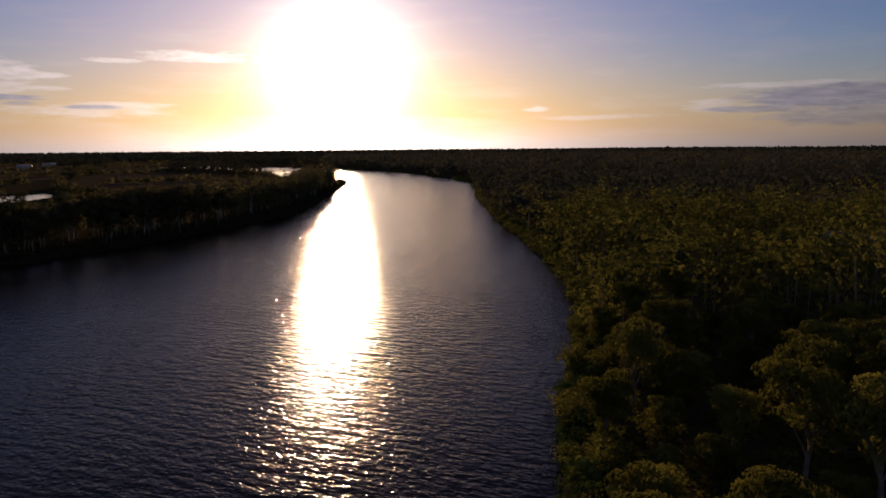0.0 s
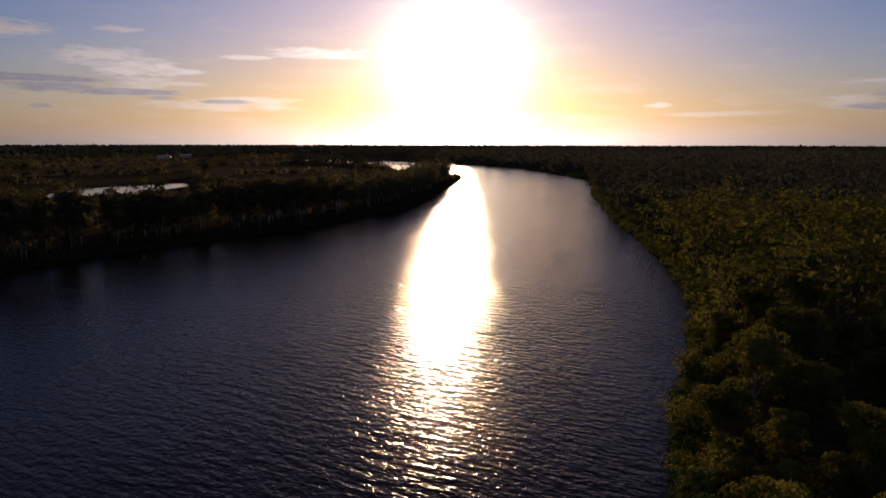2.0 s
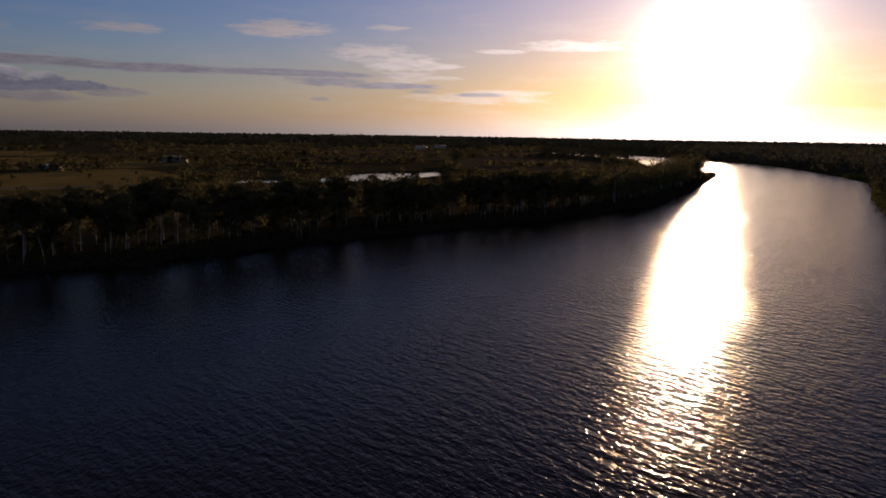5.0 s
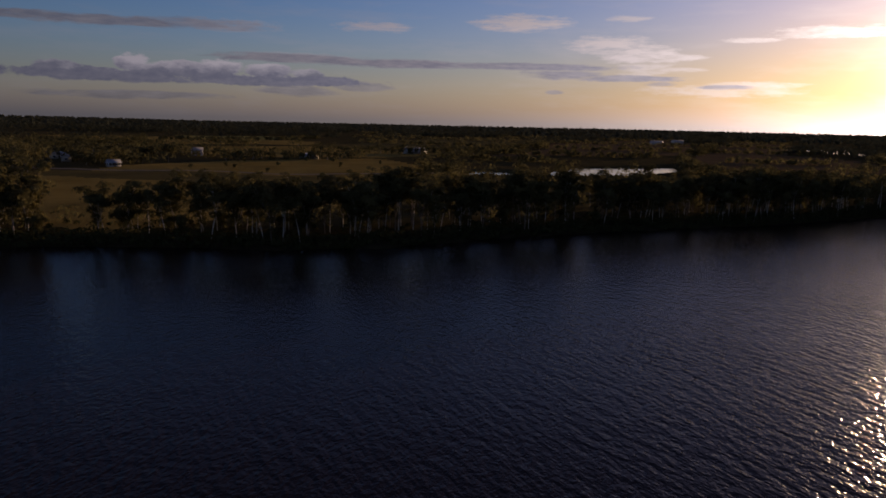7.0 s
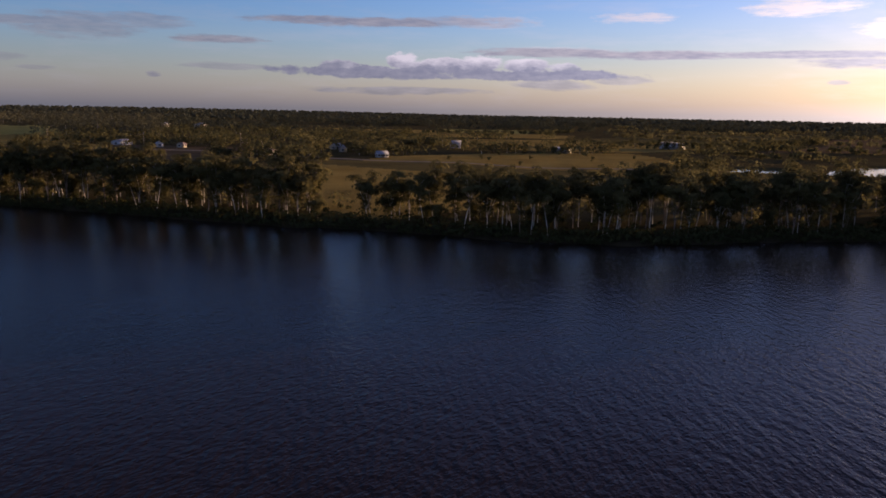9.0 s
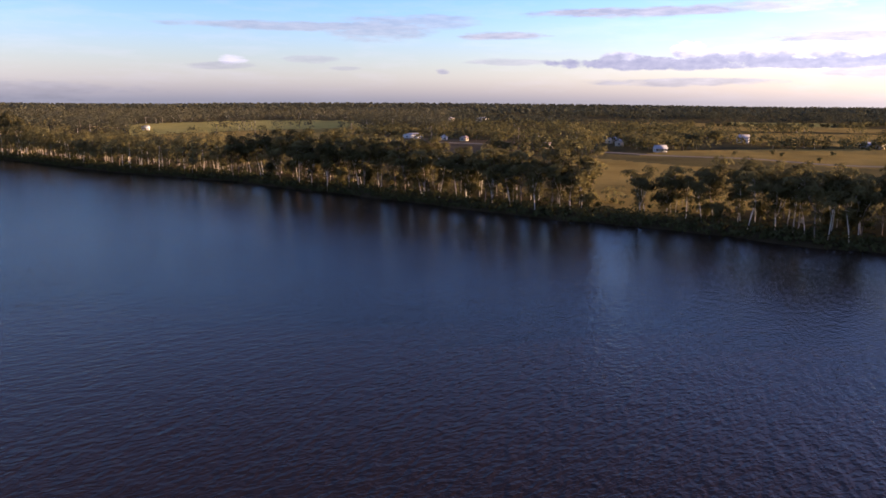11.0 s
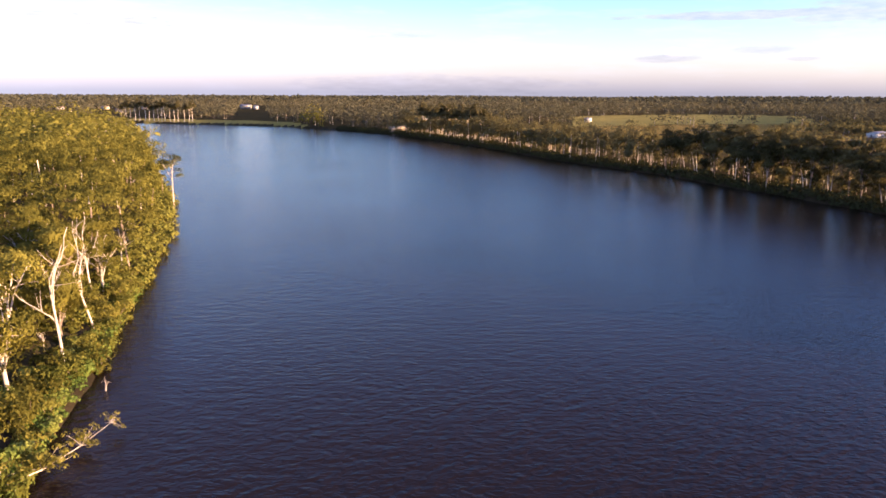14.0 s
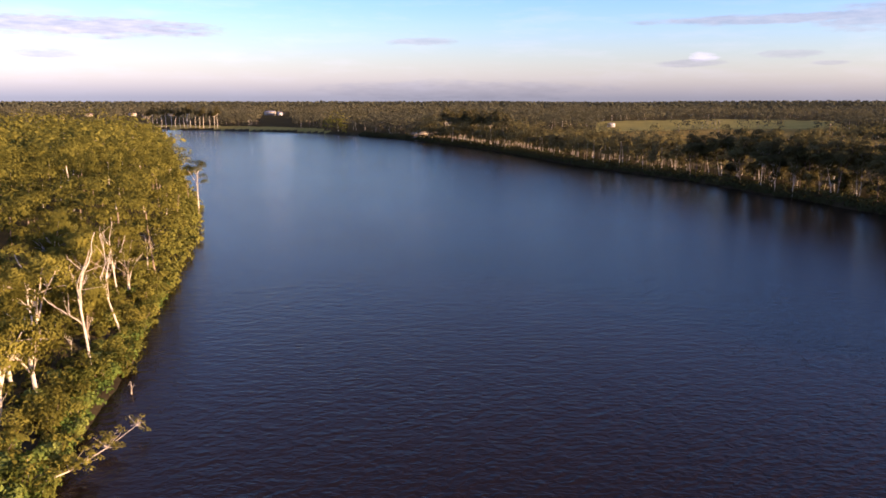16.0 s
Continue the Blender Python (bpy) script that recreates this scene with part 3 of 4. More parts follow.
rng = np.random.default_rng(11)
NEAR_LABEL = "river gum with pale trunk and olive crown on near bank"
near_kinds = [gum_tree("eucalyptus_tree", 20 + i, h, s, n, 0.21, M_LEAF, 7, f, c, bark=b, label=NEAR_LABEL, full=True, puff=0.3)
              for i, (h, s, f, c, n, b) in enumerate((
                  (18, 1.0, 0.34, 24, 5200, M_BARK), (19, 0.9, 0.42, 22, 4800, M_BARK), (14, 1.1, 0.22, 26, 5200, M_DARKBARK),
                  (11, 1.1, 0.14, 26, 4600, M_DARKBARK), (16, 1.05, 0.28, 28, 5600, M_DARKBARK), (8, 1.2, 0.10, 22, 3200, M_DARKBARK)))]
row_kinds = [gum_tree("bank_gum", 40 + i, h, s, n, 0.38, M_ROWLEAF, 5, f, c, bark=b, girth=0.0085, puff=0.75, full=low,
                      label="white-trunked gum tree in the row along the far bank")
             for i, (h, s, f, c, b, n, low) in enumerate(((18, 0.7, 0.36, 22, M_BARK, 1800, True), (20, 0.62, 0.34, 24, M_DARKBARK, 2000, True), (16, 0.76, 0.3, 22, M_BARK, 1700, True),
                                                          (17, 0.68, 0.42, 20, M_BARK, 1500, False), (11, 0.9, 0.14, 20, M_DARKBARK, 1300, True)))]


def plant(kinds, pts, rng, group, low=0.8, high=1.15, odds=None, tall=lambda p: 1.0):
    used = set()
    for i, p in enumerate(pts):
        k = int(rng.choice(len(kinds), p=odds))
        m = place(p, rng.uniform(low, high) * tall(p), rng.uniform(0, 360), rng.normal(0, 2))
        if k in used:
            t = copy_thing(kinds[k], m)
        else:
            t = kinds[k]
            t.matrix_world = m
            used.add(k)
        tagged(t, group=group)


# near bank: both ends of the wood that the camera sees
p_nw = scatter(rng, 27, 62, 48, 135, 6.9)
p_se = scatter(rng, 197, 216, 48, 150, 6.8)
p_near = np.concatenate([p_nw, p_se])
# bare trees of the near bank: seed, height, place, spread, fork, lean
DEAD_TREES = ((91, 18.5, (46.5, -91), 0.9, 0.55, 3), (92, 16.0, (50.0, -108), 0.6, 0.55, -2), (99, 15.0, (56.0, -121), 0.5, 0.55, 3), (94, 11, (59.0, -141), 0.6, 0.5, 2),
              (93, 8.5, (41.5, -58.5), 1.2, 0.2, 6), (95, 4.5, (51, -95), 0.9, 0.35, -5), (102, 6.0, (47, -72), 1.1, 0.3, 4))
for _, _, pt, _, _, _ in DEAD_TREES:
    away = np.array(pt) / np.hypot(*pt)
    w = p_near - np.array(pt)
    ahead, across = -(w @ away), np.abs(w[:, 0] * away[1] - w[:, 1] * away[0])
    p_near = p_near[~((ahead > -2.5) & (ahead < 13) & (across < 3.2))]
p_near = p_near[inside_distance(RIVER, p_near) > 4.5]
west_side = p_near[:, 1] > 0
plant(near_kinds, p_near[~west_side], rng, "near bank trees", 0.72, 1.2, odds=(0.16, 0.12, 0.2, 0.2, 0.2, 0.12))
for p in p_near[west_side]:
    t = copy_thing(near_kinds[int(rng.integers(2, 6))], place(p, rng.uniform(0.85, 1.2), rng.uniform(0, 360), rng.normal(0, 2)))
    tagged(t, "river gum with grey trunk in the dark bush", group="near bank trees")

# far bank: the long row
p_row, left = along(BANK_FAR[5:30], 3.4)
rows = []
for off, odds in ((6, 0.8), (12, 0.75), (19, 0.65)):
    q = p_row - left * (off + rng.normal(0, 2.2, len(p_row)))[:, None] + rng.normal(0, 1.5, (len(p_row), 2))
    rows.append(q[rng.uniform(0, 1, len(q)) < odds])
p_far = np.concatenate(rows)
p_far = p_far[inside_distance(RIVER, p_far) > 2.5]
p_far = p_far[np.hypot(p_far[:, 0] + 176, p_far[:, 1] + 166) > 9]
p_far = p_far[np.argsort(np.hypot(p_far[:, 0], p_far[:, 1]))]
plant(row_kinds, p_far[:295], rng, "far bank trees", 0.8, 1.1, odds=(0.26, 0.26, 0.22, 0.16, 0.1), tall=lambda p: 1.0 + 0.1 * min(max((-p[1] - 180) / 80, 0), 1))
p_rest = p_far[295:]


def woodland(name, pts, rng, leaves, size, height, label, trunks=True, mat=M_HAZEDLEAF, girth=(0.24, 0.36), grey=0.6, clear=False):
    """Many trees too far away to be told apart, as one mesh."""
    z = ground_height(pts)
    crown_v, crown_n, wood = [], [], Soup()
    for (x, y), g, stand in zip(pts, z, wavy(pts, 60, 51)):
        h = height * (1 + 0.16 * stand) * rng.uniform(0.66, 1.12) * (1.3 if rng.uniform() < 0.13 else 1.0)
        w = h * rng.uniform(*girth)
        lobes = 6 if leaves > 30 else 4
        squat = 1.0 if trunks else 0.72
        for i in range(lobes):
            c = np.array([x, y, g + squat * h * (rng.uniform(0.5, 0.86) if i > 1 else rng.uniform(0.3, 0.5) if i == 1 or clear else rng.uniform(0.1, 0.25))]) + np.append(rng.normal(0, w * 0.5, 2), 0)
            p, o = cluster_points(c, w * (rng.uniform(0.45, 0.78) if leaves > 150 else rng.uniform(0.6, 0.95)), max(4, leaves // lobes), rng, 0.8)
            crown_v.append(p), crown_n.append(rounded(p, o, c if leaves > 300 else (x, y, g + h * 0.5)))
        if trunks and rng.uniform() < (0.8 if clear else 0.6):
            top = (x + rng.normal(0, 0.6), y + rng.normal(0, 0.6), g + h * 0.58)
            wood.put(*tube(((x, y, g - 0.3), top), ((0.01 if clear else 0.015) * h, 0.007 * h), 3), 1 + int(rng.uniform() < grey))
    soup = Soup()
    soup.put(*cards(np.concatenate(crown_v), np.concatenate(crown_n), size, rng, 0.6, ruffle=0.2), 0)
    soup.v += wood.v
    soup.f += [f + soup.n for f in wood.f]
    soup.m += wood.m
    return tagged(soup.done(name, [mat, M_BARK, M_DARKBARK]), label, "woodland", kind="stuff")


def wood_sector(az0, az1, r0, r1, spacing, leaves, size, height, margin=5, thin=0.0, trunks=True, avoid=True, mat=M_HAZEDLEAF, patch=380, grey=0.6):
    p = scatter(rng, az0, az1, r0, r1, spacing)
    ok = open_land(p, margin)
    if r0 > 400:
        ok &= clear_of_homes(p)
    if avoid:
        ok &= ~in_fields(p)
    if thin:
        ok &= wavy(p, patch, 21) + rng.normal(0, 0.25, len(p)) > thin
    if ok.any():
        woodland("woodland", p[ok], rng, leaves, size, height, "mixed gum woodland of the river plain", trunks, mat, (0.24, 0.36) if az1 < 100 and r1 < 400 else (0.21, 0.28) if r1 < 400 else (0.34, 0.48) if r1 < 900 else (0.46, 0.66), grey)


woodland("woodland", p_rest, rng, 190, 0.62, 17, "gum trees along the far bank", True, M_ROWLEAF, (0.24, 0.34), 0.45, clear=True)
# paperbarks with bare pale trunks beside the boat shelter
paperbark = gum_tree("paperbark_tree", 61, 19, 0.6, 1500, 0.5, M_ROWLEAF, 5, 0.55, 16, bark=M_BARK, girth=0.014, puff=0.8, label="slender paperbark with a pale trunk at the water's edge")
p_bark = along(((6, -634), (-24, -566), (-43, -520)), 4.6)[0]
p_bark = np.concatenate([p_bark, along(((258, -836), (300, -850), (352, -868)), 6.0)[0]])
p_bark = p_bark + rng.normal(0, 1.2, p_bark.shape)
plant([paperbark], p_bark, rng, "paperbarks", 0.85, 1.1)
wood_sector(26, 62, 133, 300, 6.8, 130, 0.56, 17, margin=2, mat=M_LEAF, grey=1.0)
wood_sector(196, 217, 145, 330, 7.8, 640, 0.3, 17, margin=2, mat=M_LEAF, grey=0.7)
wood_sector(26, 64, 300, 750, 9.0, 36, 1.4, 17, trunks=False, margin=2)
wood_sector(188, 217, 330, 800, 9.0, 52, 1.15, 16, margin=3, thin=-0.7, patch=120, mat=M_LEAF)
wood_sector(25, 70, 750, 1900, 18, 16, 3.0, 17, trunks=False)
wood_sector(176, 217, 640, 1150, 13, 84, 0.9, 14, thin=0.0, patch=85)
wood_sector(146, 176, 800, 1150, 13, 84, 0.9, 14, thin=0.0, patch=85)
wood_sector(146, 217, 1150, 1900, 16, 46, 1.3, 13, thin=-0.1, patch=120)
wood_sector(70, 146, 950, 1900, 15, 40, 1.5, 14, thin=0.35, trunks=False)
# outermost bush, with haze mixed into its leaf colour
wood_sector(24, 218, 1900, 4850, 46, 18, 5.0, 9, thin=-1.1, trunks=False, avoid=False, mat=M_HAZEDBUSH)

p = scatter(rng, 72, 118, 290, 1000, 17)
ok = open_land(p, 12) & (wavy(p, 130, 31) + rng.normal(0, 0.3, len(p)) > 0.85)
p_scrub = p[ok]

wood_sector(117, 152, 470, 1000, 9, 34, 1.2, 9, thin=0.3, mat=M_ROWLEAF, patch=75)

# hedgerows, clumps and paddock trees on the far plain
HEDGES = (((-393, -349), (-440, -372), (-497, -400), (-540, -385)), ((-519, -362), (-520, -307), (-560, -262), (-590, -240)), ((-280, -600), (-330, -640), (-372, -575), (-400, -500)),
          ((-440, -440), (-480, -430), (-420, -380)), ((-345, -443), (-310, -400), (-306, -345), (-340, -335)),
          ((-671, -325), (-690, -260), (-741, -137)), ((-560, -560), (-700, -560), (-820, -640)), ((-640, 186), (-760, 205), (-860, 212)),
          ((-700, 18), (-560, 24), (-500, 40)), ((-880, 36), (-1010, 60), (-1300, 80)), ((-800, -180), (-1000, -160), (-1300, -190)))
BELTS = (((-640, -190), (-622, -90)), ((-800, -290), (-770, -120), (-790, 0)), ((-740, 60), (-760, 150)), ((-1020, -420), (-980, -180), (-1010, 20), (-1040, 190)),
         ((-1330, -560), (-1290, -250), (-1320, 60), (-1360, 240)), ((-1700, -700), (-1650, -200), (-1690, 260)), ((-880, -660), (-1020, -540), (-1150, -560)))
for line in HEDGES:
    p, lf = along(line, 3.2)
    p = p + rng.normal(0, 2.2, p.shape)
    woodland("woodland", p, rng, 60, 0.85, 8, "line of dark trees between fields", True, M_ROWLEAF, (0.34, 0.46))
for line in BELTS:
    p, lf = along(line, 5.0)
    p = p + rng.normal(0, 3.5, p.shape)
    woodland("woodland", p[open_land(p, 10)], rng, 28, 1.5, 7.0, "dark shelter belt between far fields", False, M_ROWLEAF, (0.5, 0.7))
p = np.concatenate([np.array((-405, -122)) + rng.normal(0, 8, (20, 2)), np.array((-300, -62)) + rng.normal(0, 22, (26, 2)), np.array((-330, 20)) + rng.normal(0, 24, (26, 2)),
                    np.array((-420, 95)) + rng.normal(0, 25, (26, 2))])
p = p[open_land(p, 14)]
woodland("woodland", p, rng, 90, 0.8, 13, "dark clump of trees behind the far bank", True, M_ROWLEAF)

# undergrowth along both banks and beneath the near trees
bush_kinds = [shrub("shrub", 70 + i, h, n, 0.2, m, "leafy green shrub hanging over the water's edge")
              for i, (h, n, m) in enumerate(((2.4, 420, M_BUSH), (1.7, 360, M_REED), (3.0, 460, M_LEAF), (1.3, 300, M_BUSH)))]
p_b, left = along(BANK_NEAR[6:27], 2.3)
spots = np.concatenate([p_b - left * (o + rng.normal(0, 0.7, len(p_b)))[:, None] for o in (0.5, 2.3, 4.4)])
spots = spots[(np.hypot(spots[:, 0], spots[:, 1]) < 150) & (np.hypot(spots[:, 0], spots[:, 1]) > 45)]
plant(bush_kinds, spots[:290], rng, "near bank shrubs", 0.7, 1.3)


def undergrowth(name, pts, rng, leaves, size, height, mat, label):
    z = np.maximum(ground_height(pts), 0)
    vs, ns = [], []
    for (x, y), g in zip(pts, z):
        h = height * rng.uniform(0.5, 1.4)
        p, o = cluster_points((x, y, g + h * 0.35), h * 0.8, leaves, rng, 0.75)
        vs.append(p), ns.append(o)
    soup = Soup()
    soup.put(*cards(np.concatenate(vs), np.concatenate(ns), size, rng, 0.6, ruffle=0.18), 0)
    return tagged(soup.done(name, [mat]), label, "undergrowth", kind="stuff")


undergrowth("undergrowth", p_scrub, rng, 34, 0.8, 2.8, M_ROWLEAF, "dark scrub scattered over the western plain")
# far bank scrub, its leaf colour carrying the shade of the bank face
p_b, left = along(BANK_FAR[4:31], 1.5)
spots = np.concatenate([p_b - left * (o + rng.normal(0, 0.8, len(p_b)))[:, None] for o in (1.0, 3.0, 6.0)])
undergrowth("undergrowth", spots, rng, 28, 0.42, 2.3, M_SHADESCRUB, "dark scrub on the steep far bank, with shade painted into its leaves")
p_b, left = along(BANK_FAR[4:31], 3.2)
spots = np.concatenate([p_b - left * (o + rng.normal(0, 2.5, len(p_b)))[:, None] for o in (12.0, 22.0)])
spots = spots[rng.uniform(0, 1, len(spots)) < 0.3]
undergrowth("undergrowth", spots, rng, 30, 0.42, 1.7, M_SHADESCRUB, "dark bushes among the far bank trunks, with shade painted into their leaves")
p_b, left = along(BANK_FAR[4:31], 2.6)
spots = np.concatenate([p_b - left * (o + rng.normal(0, 2.0, len(p_b)))[:, None] for o in (16.0, 24.0)])
spots = spots[(wavy(spots, 26, 41) > -0.3) & (rng.uniform(0, 1, len(spots)) < 0.55)]
woodland("woodland", spots, rng, 44, 0.5, 8.0, "young gums and scrub beneath the bank trees", True, M_ROWLEAF, (0.2, 0.32))
p_b, left = along(BANK_NEAR[2:31], 1.8)
spots = np.concatenate([p_b - left * (o + rng.normal(0, 0.8, len(p_b)))[:, None] for o in (0.8, 2.6, 5.0)])
spots = spots[np.hypot(spots[:, 0], spots[:, 1]) > 140]
undergrowth("undergrowth", spots, rng, 22, 0.45, 2.0, M_BUSH, "green scrub along the near bank")
p_b, left = along(BANK_NEAR[6:27], 0.9)
spots = np.concatenate([p_b - left * (o + rng.normal(0, 0.4, len(p_b)))[:, None] for o in (0.3, 1.5)])
rr = np.hypot(spots[:, 0], spots[:, 1])
undergrowth("reeds", spots[(rr > 45) & (rr < 150)], rng, 34, 0.2, 1.3, M_REED, "rank green growth along the near waterline")
spots = np.concatenate([scatter(rng, 26, 62, 45, 140, 2.6), scatter(rng, 196, 217, 45, 150, 2.4)])
spots = spots[inside_distance(RIVER, spots) > 1.5]
undergrowth("undergrowth", spots, rng, 32, 0.3, 1.6, M_LEAF, "scrubby understorey beneath the near gums")


# ---- bare trees, fallen timber and stump at the near bank ----
for seed, h, pt, sp, f, lean in DEAD_TREES:
    dead = gum_tree("dead_tree", seed, h, sp, 0, 0.2, M_LEAF, 7, f, 20, bark=M_BARK, bare=True, girth=0.0105,
                    label="bare white dead gum tree with forking limbs", category="dead tree")
    dead.matrix_world = place(pt, 1.0, seed * 37 % 360, lean)
lone = gum_tree("bank_gum", 96, 21, 0.6, 2600, 0.24, M_LEAF, 7, 0.5, 14, bark=M_BARK, girth=0.014, puff=0.9,
                label="tall slender gum leaning out from the near bank")
lone.matrix_world = place((78.5, -229), 0.8, 40, 2)


def fallen_branch():
    """A leafy branch that has fallen from the bank into the river."""
    rng = np.random.default_rng(5)
    root, wood, leaf = new("fallen_branch"), Soup(), Soup()
    path = np.array(((40.5, -56, 2.0), (38.0, -60.5, 1.5), (36.3, -65, 0.9), (35.0, -70, 0.8), (33.8, -74.5, 1.2)), float)
    wood.put(*tube(path, (0.11, 0.09, 0.07, 0.05, 0.02), 7))
    for i in range(52):
        k = int(rng.integers(1, 5))
        way = np.array((rng.normal(-0.4, 0.8), rng.normal(-0.5, 0.5), rng.uniform(0.0, 0.8)))
        p, r, _ = limb(path[k], way / np.linalg.norm(way), rng.uniform(1.2, 3.0) * (0.45 if k == 4 else 1.0), 0.03, 0.01, rng, 4, 0.5)
        wood.graft(*tube(p, r, 5), k * 7, 5)
        if k < 4 or i % 3 == 0:
            for at, size, n in ((2, 0.55, 40), (4, 0.5, 34)):
                c, o = cluster_points(p[at], size, n if k < 3 else n // 2, rng, 0.7)
                leaf.put(*cards(c, o, 0.14, rng))
    wood.done("branch", [M_BARK], root, smooth=True)
    leaf.done("foliage", [M_LEAF], root)
    tagged(root, "fallen leafy branch lying over the water's edge", "branch")


fallen_branch()
snag = gum_tree("snag", 97, 3.0, 0.7, 0, 0.1, M_LEAF, 6, 0.5, 4, bark=M_BARK, bare=True, girth=0.03, label="pale broken snag standing in the shallows", category="snag")
snag.matrix_world = pose(39.3, -86, -0.4, 8, 0, 20)


# ---- houses, sheds and poles of the plain ----
def boxed(x0, x1, y0, y1, z0, z1):
    v = np.array([(x, y, z) for z in (z0, z1) for x, y in ((x0, y0), (x1, y0), (x1, y1), (x0, y1))], float)
    return v, np.array(((3, 2, 1, 0), (4, 5, 6, 7), (0, 1, 5, 4), (1, 2, 6, 5), (2, 3, 7, 6), (3, 0, 4, 7)))


def block(name, parent, mat, *box):
    soup = Soup()
    soup.put(*boxed(*box))
    return soup.done(name, [mat], parent)


def window(parent, x, y, z, w, h, along_x):
    t = 0.06
    if along_x:
        frame_box, pane_box = (x - w / 2 - 0.1, x + w / 2 + 0.1, y - t, y + t, z - 0.1, z + h + 0.1), (x - w / 2, x + w / 2, y - t - 0.02, y + t + 0.02, z, z + h)
    else:
        frame_box, pane_box = (x - t, x + t, y - w / 2 - 0.1, y + w / 2 + 0.1, z - 0.1, z + h + 0.1), (x - t - 0.02, x + t + 0.02, y - w / 2, y + w / 2, z, z + h)
    fr = block("window", parent, M_WHITEWALL, *frame_box)
    block("pane", fr, M_GLASS, *pane_box)


def house(name, pt, turn, w, d, h, rise, wall, roof, label, category="house", openings=3, open_sided=False):
    """A gabled building: walls with gables, overhanging roof sheets, door and windows, or posts where it is open."""
    root = new(name)
    if open_sided:
        for x in (-w / 2 + 0.3, 0, w / 2 - 0.3):
            for y in (-d / 2 + 0.3, d / 2 - 0.3):
                block("post", root, M_TIMBER, x - 0.12, x + 0.12, y - 0.12, y + 0.12, -0.5, h)
        block("floor_slab", root, M_TIMBER, -w / 2, w / 2, -d / 2, d / 2, -0.5, 0.25)
        block("wall", root, wall, -w / 2, w / 2, d / 2 - 0.9, d / 2 - 0.7, 0.25, h)
    else:
        v = [(-w / 2, -d / 2), (w / 2, -d / 2), (w / 2, d / 2), (-w / 2, d / 2)]
        verts = np.array([(x, y, -0.6) for x, y in v] + [(x, y, h) for x, y in v] + [(-w / 2, 0, h + rise), (w / 2, 0, h + rise)], float)
        body = Soup()
        body.put(verts, np.array(((0, 1, 5, 4), (2, 3, 7, 6), (3, 2, 1, 0), (4, 5, 9, 8), (6, 7, 8, 9), (1, 2, 6, 5), (3, 0, 4, 7))))
        body.f.append(np.array(((5, 6, 9), (7, 4, 8))))
        body.m.append(np.zeros(2, dtype=np.int32))
        body.done("wall", [wall], root)
        block("door", root, M_TIMBER, -0.5, 0.5, -d / 2 - 0.06, -d / 2 + 0.1, 0, 2.1)
        for i in range(openings):
            x = (i + 0.5) / openings * w - w / 2 + (1.6 if openings % 2 else 0)
            if abs(x) < w / 2 - 0.8:
                for y in (-d / 2, d / 2):
                    window(root, x, y, 0.95, 1.5, 1.2, True)
        for x in (-w / 2, w / 2):
            window(root, x, 0, 0.95, 1.6, 1.2, False)
    o, t = 0.5, 0.14
    for sgn in (-1, 1):
        y0, z0 = sgn * (d / 2 + o), h - o * rise / (d / 2)
        v = np.array([(x, y, z + dz) for dz in (0.03, t + 0.03) for x, y, z in ((-w / 2 - o, y0, z0), (w / 2 + o, y0, z0), (w / 2 + o, 0, h + rise), (-w / 2 - o, 0, h + rise))], float)
        sheet = Soup()
        sheet.put(v, boxed(0, 1, 0, 1, 0, 1)[1])
        sheet.done("roof_sheet", [roof], root)
    block("ridge_cap", root, roof, -w / 2 - o, w / 2 + o, -0.2, 0.2, h + rise + 0.1, h + rise + 0.22)
    root.matrix_world = pose(pt[0], pt[1], max(float(ground_height([pt])[0]), 0.6), 0, 0, turn)
    return tagged(root, label, category)


FARM = "white weatherboard farmhouse with pale iron roof among paddocks"
house("farm_shed", (-345, -566), 30, 19, 8, 3.0, 1.3, M_WHITEWALL, M_IRON, "long pale iron farm shed beside dark trees", "shed")
house("farmhouse", (-351, -524), 60, 7, 5, 2.8, 1.4, M_WHITEWALL, M_IRON, FARM, openings=4)
house("farmhouse", (-360, -508), 20, 6, 5, 2.6, 1.3, M_PALEWALL, M_RUSTROOF, "small cream cottage with a brown roof", openings=2)
house("farmhouse", (-392, -330), 150, 7.5, 5.5, 2.6, 1.8, M_WHITEWALL, M_IRON, "white gabled farmhouse at the edge of a golden field", openings=4)
house("farmhouse", (-443, -421), 20, 11, 7, 3.0, 1.8, M_PALEWALL, M_BLUEROOF, "cream house with a grey-blue iron roof", openings=4)
house("farmhouse", (-458, -411), 70, 10, 7, 3.0, 1.8, M_PALEWALL, M_BLUEROOF, "white house with a grey-blue iron roof", openings=3)
house("farmhouse", (-420, -392), 40, 8, 6, 2.8, 1.6, M_PALEWALL, M_IRON, FARM, openings=3)
house("farm_shed", (-351, -399), 25, 15, 8, 3.2, 1.5, M_PALEWALL, M_RUSTROOF, "low shed with a brown iron roof in shade", "shed")
house("farmhouse", (-539, -370), 120, 9, 7, 4.2, 2.4, M_WHITEWALL, M_IRON, "small white cottage behind a hedge", openings=2)
house("farm_shed", (-560, -278), 80, 15, 7, 3.0, 1.4, M_PALEWALL, M_BLUEROOF, "grey-blue roofed shed in a row of trees", "shed")
house("farm_shed", (-745, -1000), 35, 30, 12, 4.5, 2.0, M_PALEWALL, M_IRON, "long pale shed far off among trees", "shed")
house("farm_shed", (-700, -1030), 35, 18, 10, 4.5, 2.0, M_PALEWALL, M_IRON, "pale iron shed far off among trees", "shed")
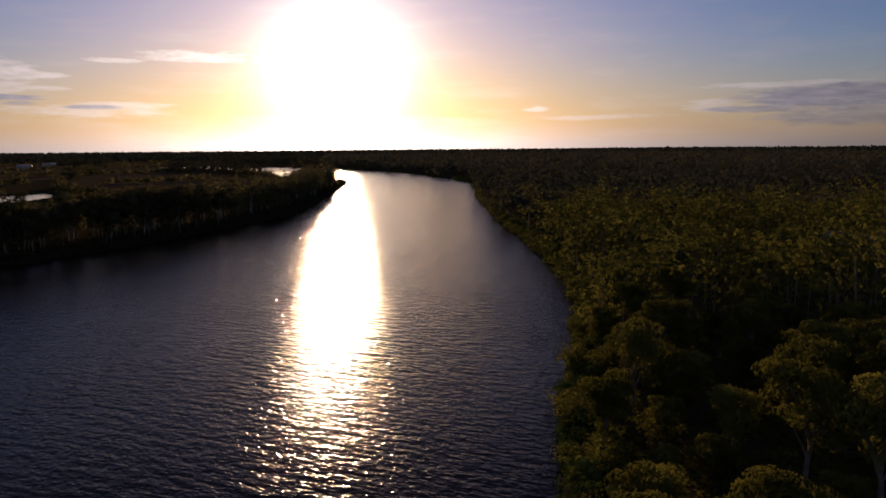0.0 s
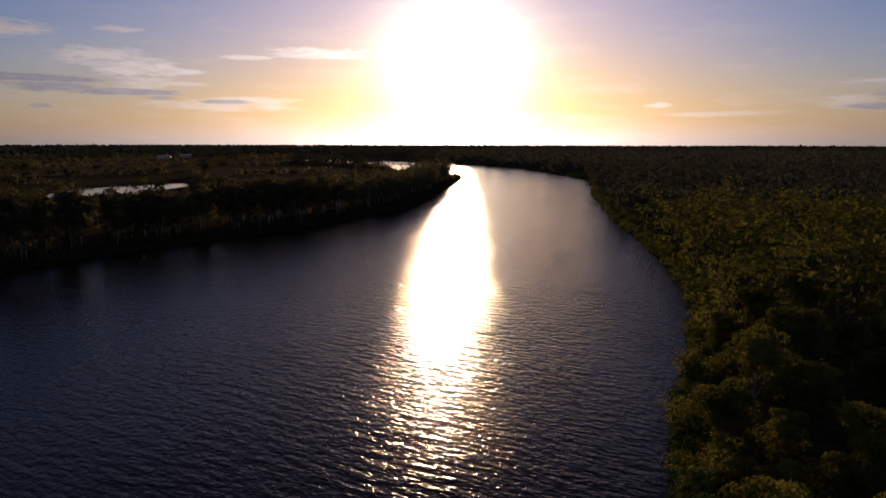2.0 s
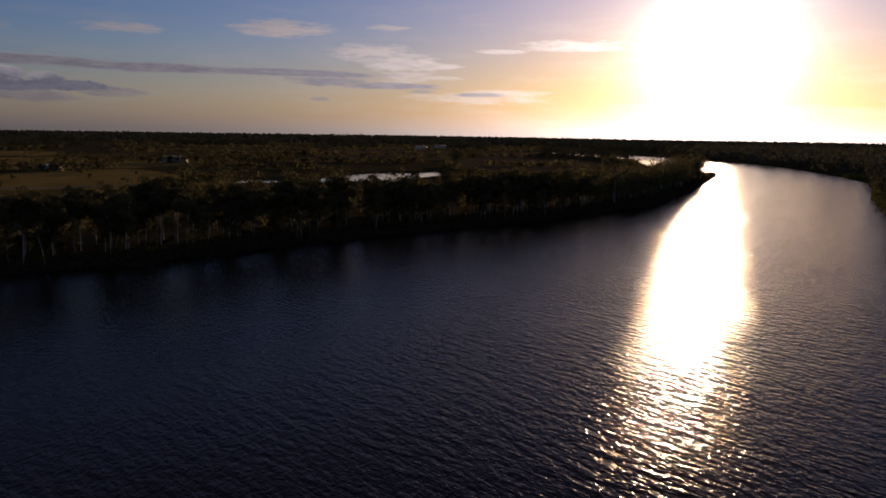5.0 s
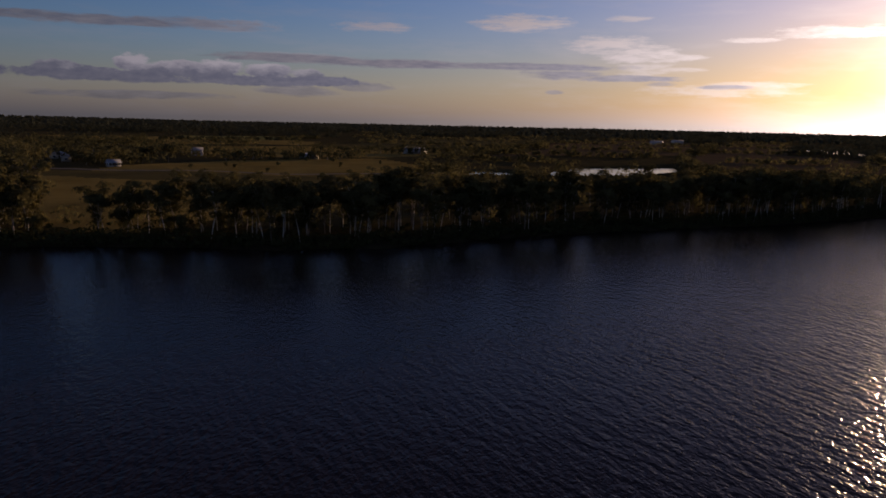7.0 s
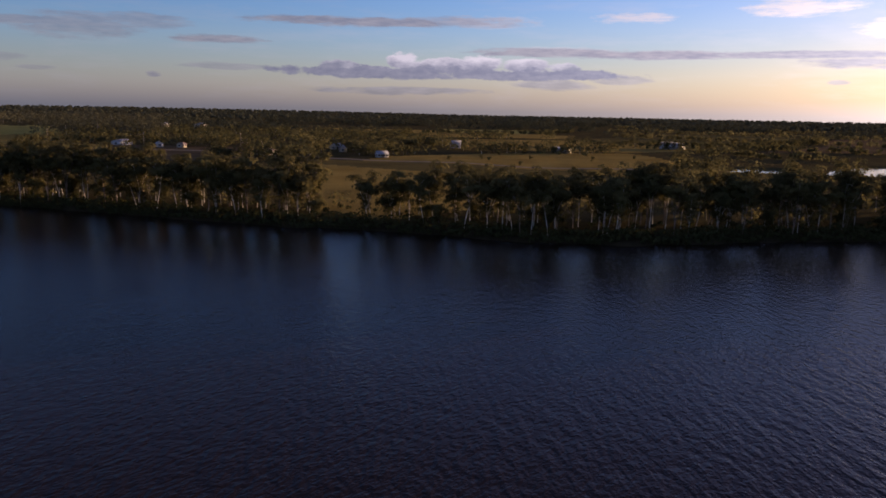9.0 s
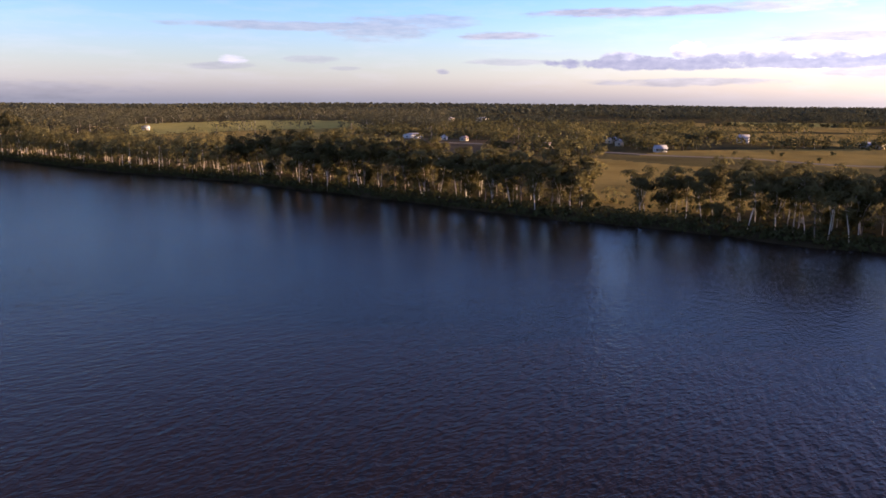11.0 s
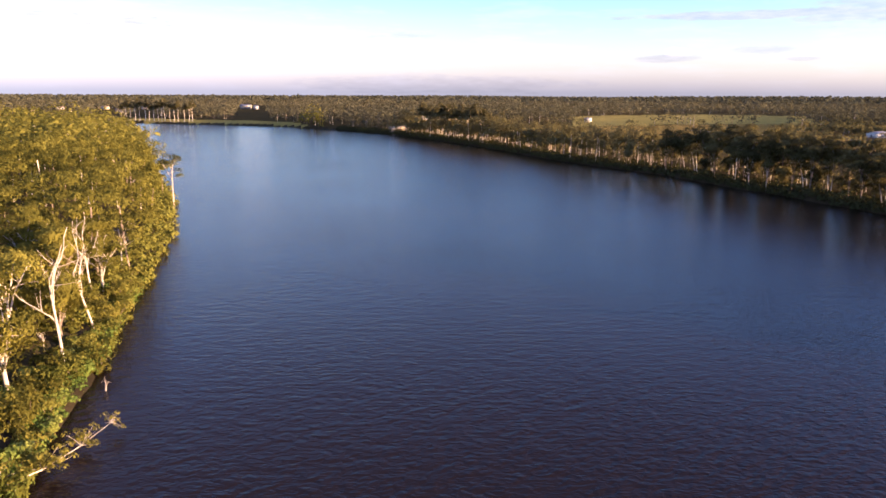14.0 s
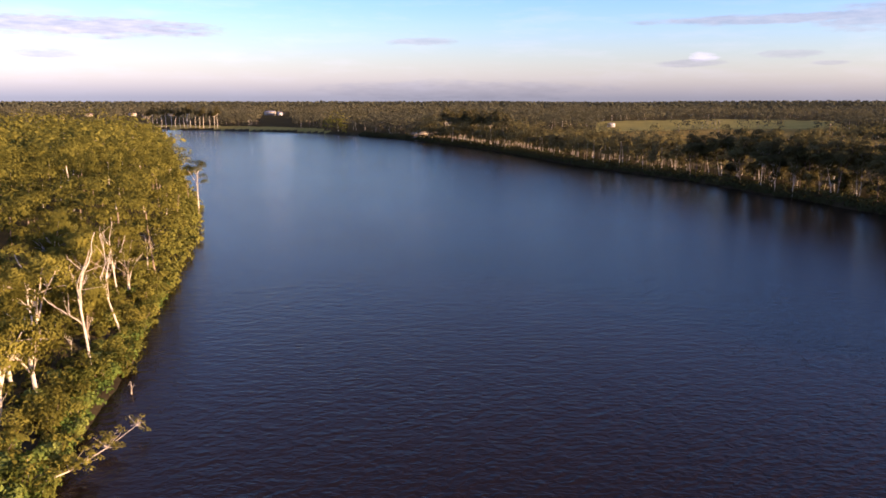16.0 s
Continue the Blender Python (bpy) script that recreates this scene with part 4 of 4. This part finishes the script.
house("hut", (-184, -858), 10, 7, 5, 3.6, 1.0, M_WHITEWALL, M_IRON, "small bright hut on a green field", "hut", openings=2)
house("hall", (334, -1399), 0, 19, 12, 6.0, 2.2, M_PALEWALL, M_IRON, "large cream building above the woodland", "building", openings=7)
house("hall", (312, -1385), 0, 8, 9, 4.4, 1.8, M_WHITEWALL, M_IRON, "white annexe beside a large cream building", "building", openings=3)
house("boat_shelter", (26, -652), 25, 13, 7, 3.0, 1.6, M_TIMBER, M_PALEWALL, "open timber boat shelter with a low cream roof", "shelter", open_sided=True)
for pt, a in (((494, -858), 10), ((560, -1000), 80), ((539, -1036), 30), ((608, -1262), 60), ((546, -1293), 0), ((458, -1133), 20), ((489, -1322), 50)):
    house("farmhouse", pt, a, 11, 8, 3.4, 2.0, M_PALEWALL, M_RUSTROOF, "cream house with brown roof among gum trees", openings=3)
for pt, a in (((-1428, -9), 80), ((-1560, 30), 100), ((-716, -238), 75), ((-1195, 1413), 40), ((-124, 205), 10)):
    house("farm_shed", pt, a, 22, 10, 4.5, 2.0, M_WHITEWALL, M_IRON, "isolated white shed on the plain", "shed")


def power_pole(pt, height):
    root, shaft = new("power_pole"), Soup()
    shaft.put(*tube(((0, 0, -0.8), (0, 0, height / 2), (0, 0, height)), (0.19, 0.16, 0.12), 8))
    shaft.done("shaft", [M_TIMBER], root, smooth=True)
    arm = block("crossarm", root, M_TIMBER, -1.2, 1.2, 0.12, 0.24, height - 0.9, height - 0.74)
    for x in (-1.1, -0.4, 0.4, 1.1):
        ins = Soup()
        ins.put(*tube(((x, 0.18, height - 0.74), (x, 0.18, height - 0.52)), (0.06, 0.03), 6))
        ins.done("insulator", [M_WHITEWALL], arm)
    root.matrix_world = place(pt, 1.0, 35)
    tagged(root, "grey timber power pole with crossarm beside a field", "power pole", "power poles")


for pt in ((-306, -607), (-335, -520), (-372, -452), (-310, -905), (-250, -700)):
    power_pole(pt, 12.5)


def jetty():
    root = new("jetty")
    for i in range(9):
        block("plank", root, M_TIMBER, i * 0.9, i * 0.9 + 0.8, -0.9, 0.9, 0.62, 0.7)
    for x in (0.3, 4, 7.8):
        for y in (-0.8, 0.8):
            post = Soup()
            post.put(*tube(((x, y, -2), (x, y, 1.2)), (0.1, 0.09), 7))
            post.done("post", [M_TIMBER], root)
    root.matrix_world = pose(22, -636, 0, 0, 0, 30)
    tagged(root, "small grey timber jetty below the boat shelter", "jetty")


jetty()


def ribbon(name, line, width, lift, mat, label):
    """A strip of road that follows the ground."""
    p, lf = along(line, 3.0)
    rows = np.stack([p + lf * k * width / 2 for k in (-1, -0.5, 0, 0.5, 1)], axis=1)
    z = ground_height(rows.reshape(-1, 2)).reshape(rows.shape[:2]) + lift - np.array((0.3, 0, 0, 0, 0.3))
    v = np.concatenate([rows, z[..., None]], axis=-1).reshape(-1, 3)
    i, j = np.meshgrid(np.arange(len(p) - 1), np.arange(4), indexing="ij")
    q = np.stack([i * 5 + j, i * 5 + j + 1, i * 5 + j + 6, i * 5 + j + 5], axis=-1).reshape(-1, 4)
    tagged(mesh_object(name, v, q, [mat]), label, "track", kind="structure")


ribbon("road", ((-352, -350), (-362, -330), (-371, -304), (-384, -263), (-392, -214), (-420, -160), (-470, -120)), 5.5, 0.3, M_TRACK, "pale unsealed farm track across the paddocks")
ribbon("road", ((-235, -659), (-268, -596), (-309, -531), (-331, -483), (-350, -430), (-358, -378), (-352, -350)), 6, 0.3, M_TRACK, "pale country road past the farm sheds")

# shrubs and single trees standing in the paddocks
p = np.array(((-400, -280), (-421, -262), (-450, -246), (-432, -275), (-398, -225), (-470, -210), (-520, -200), (-330, -205), (-240, -190), (-480, -290), (-640, -420), (-900, -600)), float)
woodland("woodland", p, rng, 60, 0.6, 5.0, "scattered bushes in the golden paddock", False, M_ROWLEAF)
p = np.array((-367, -370)) + rng.normal(0, 7, (14, 2))
woodland("woodland", p, rng, 90, 0.7, 16, "dark garden trees round the farm", True, M_ROWLEAF)
homes = np.array(((-345, -574), (-362, -530), (-372, -505), (-400, -338), (-452, -430), (-470, -415), (-430, -400), (-360, -408), (-548, -378), (-572, -282)), float)
p = np.concatenate([homes + rng.normal(0, 1, homes.shape) * 9 - np.array((6, 9)) for _ in range(5)])
woodland("woodland", p, rng, 80, 0.75, 9, "dark garden trees round the farms", True, M_ROWLEAF, (0.34, 0.46))
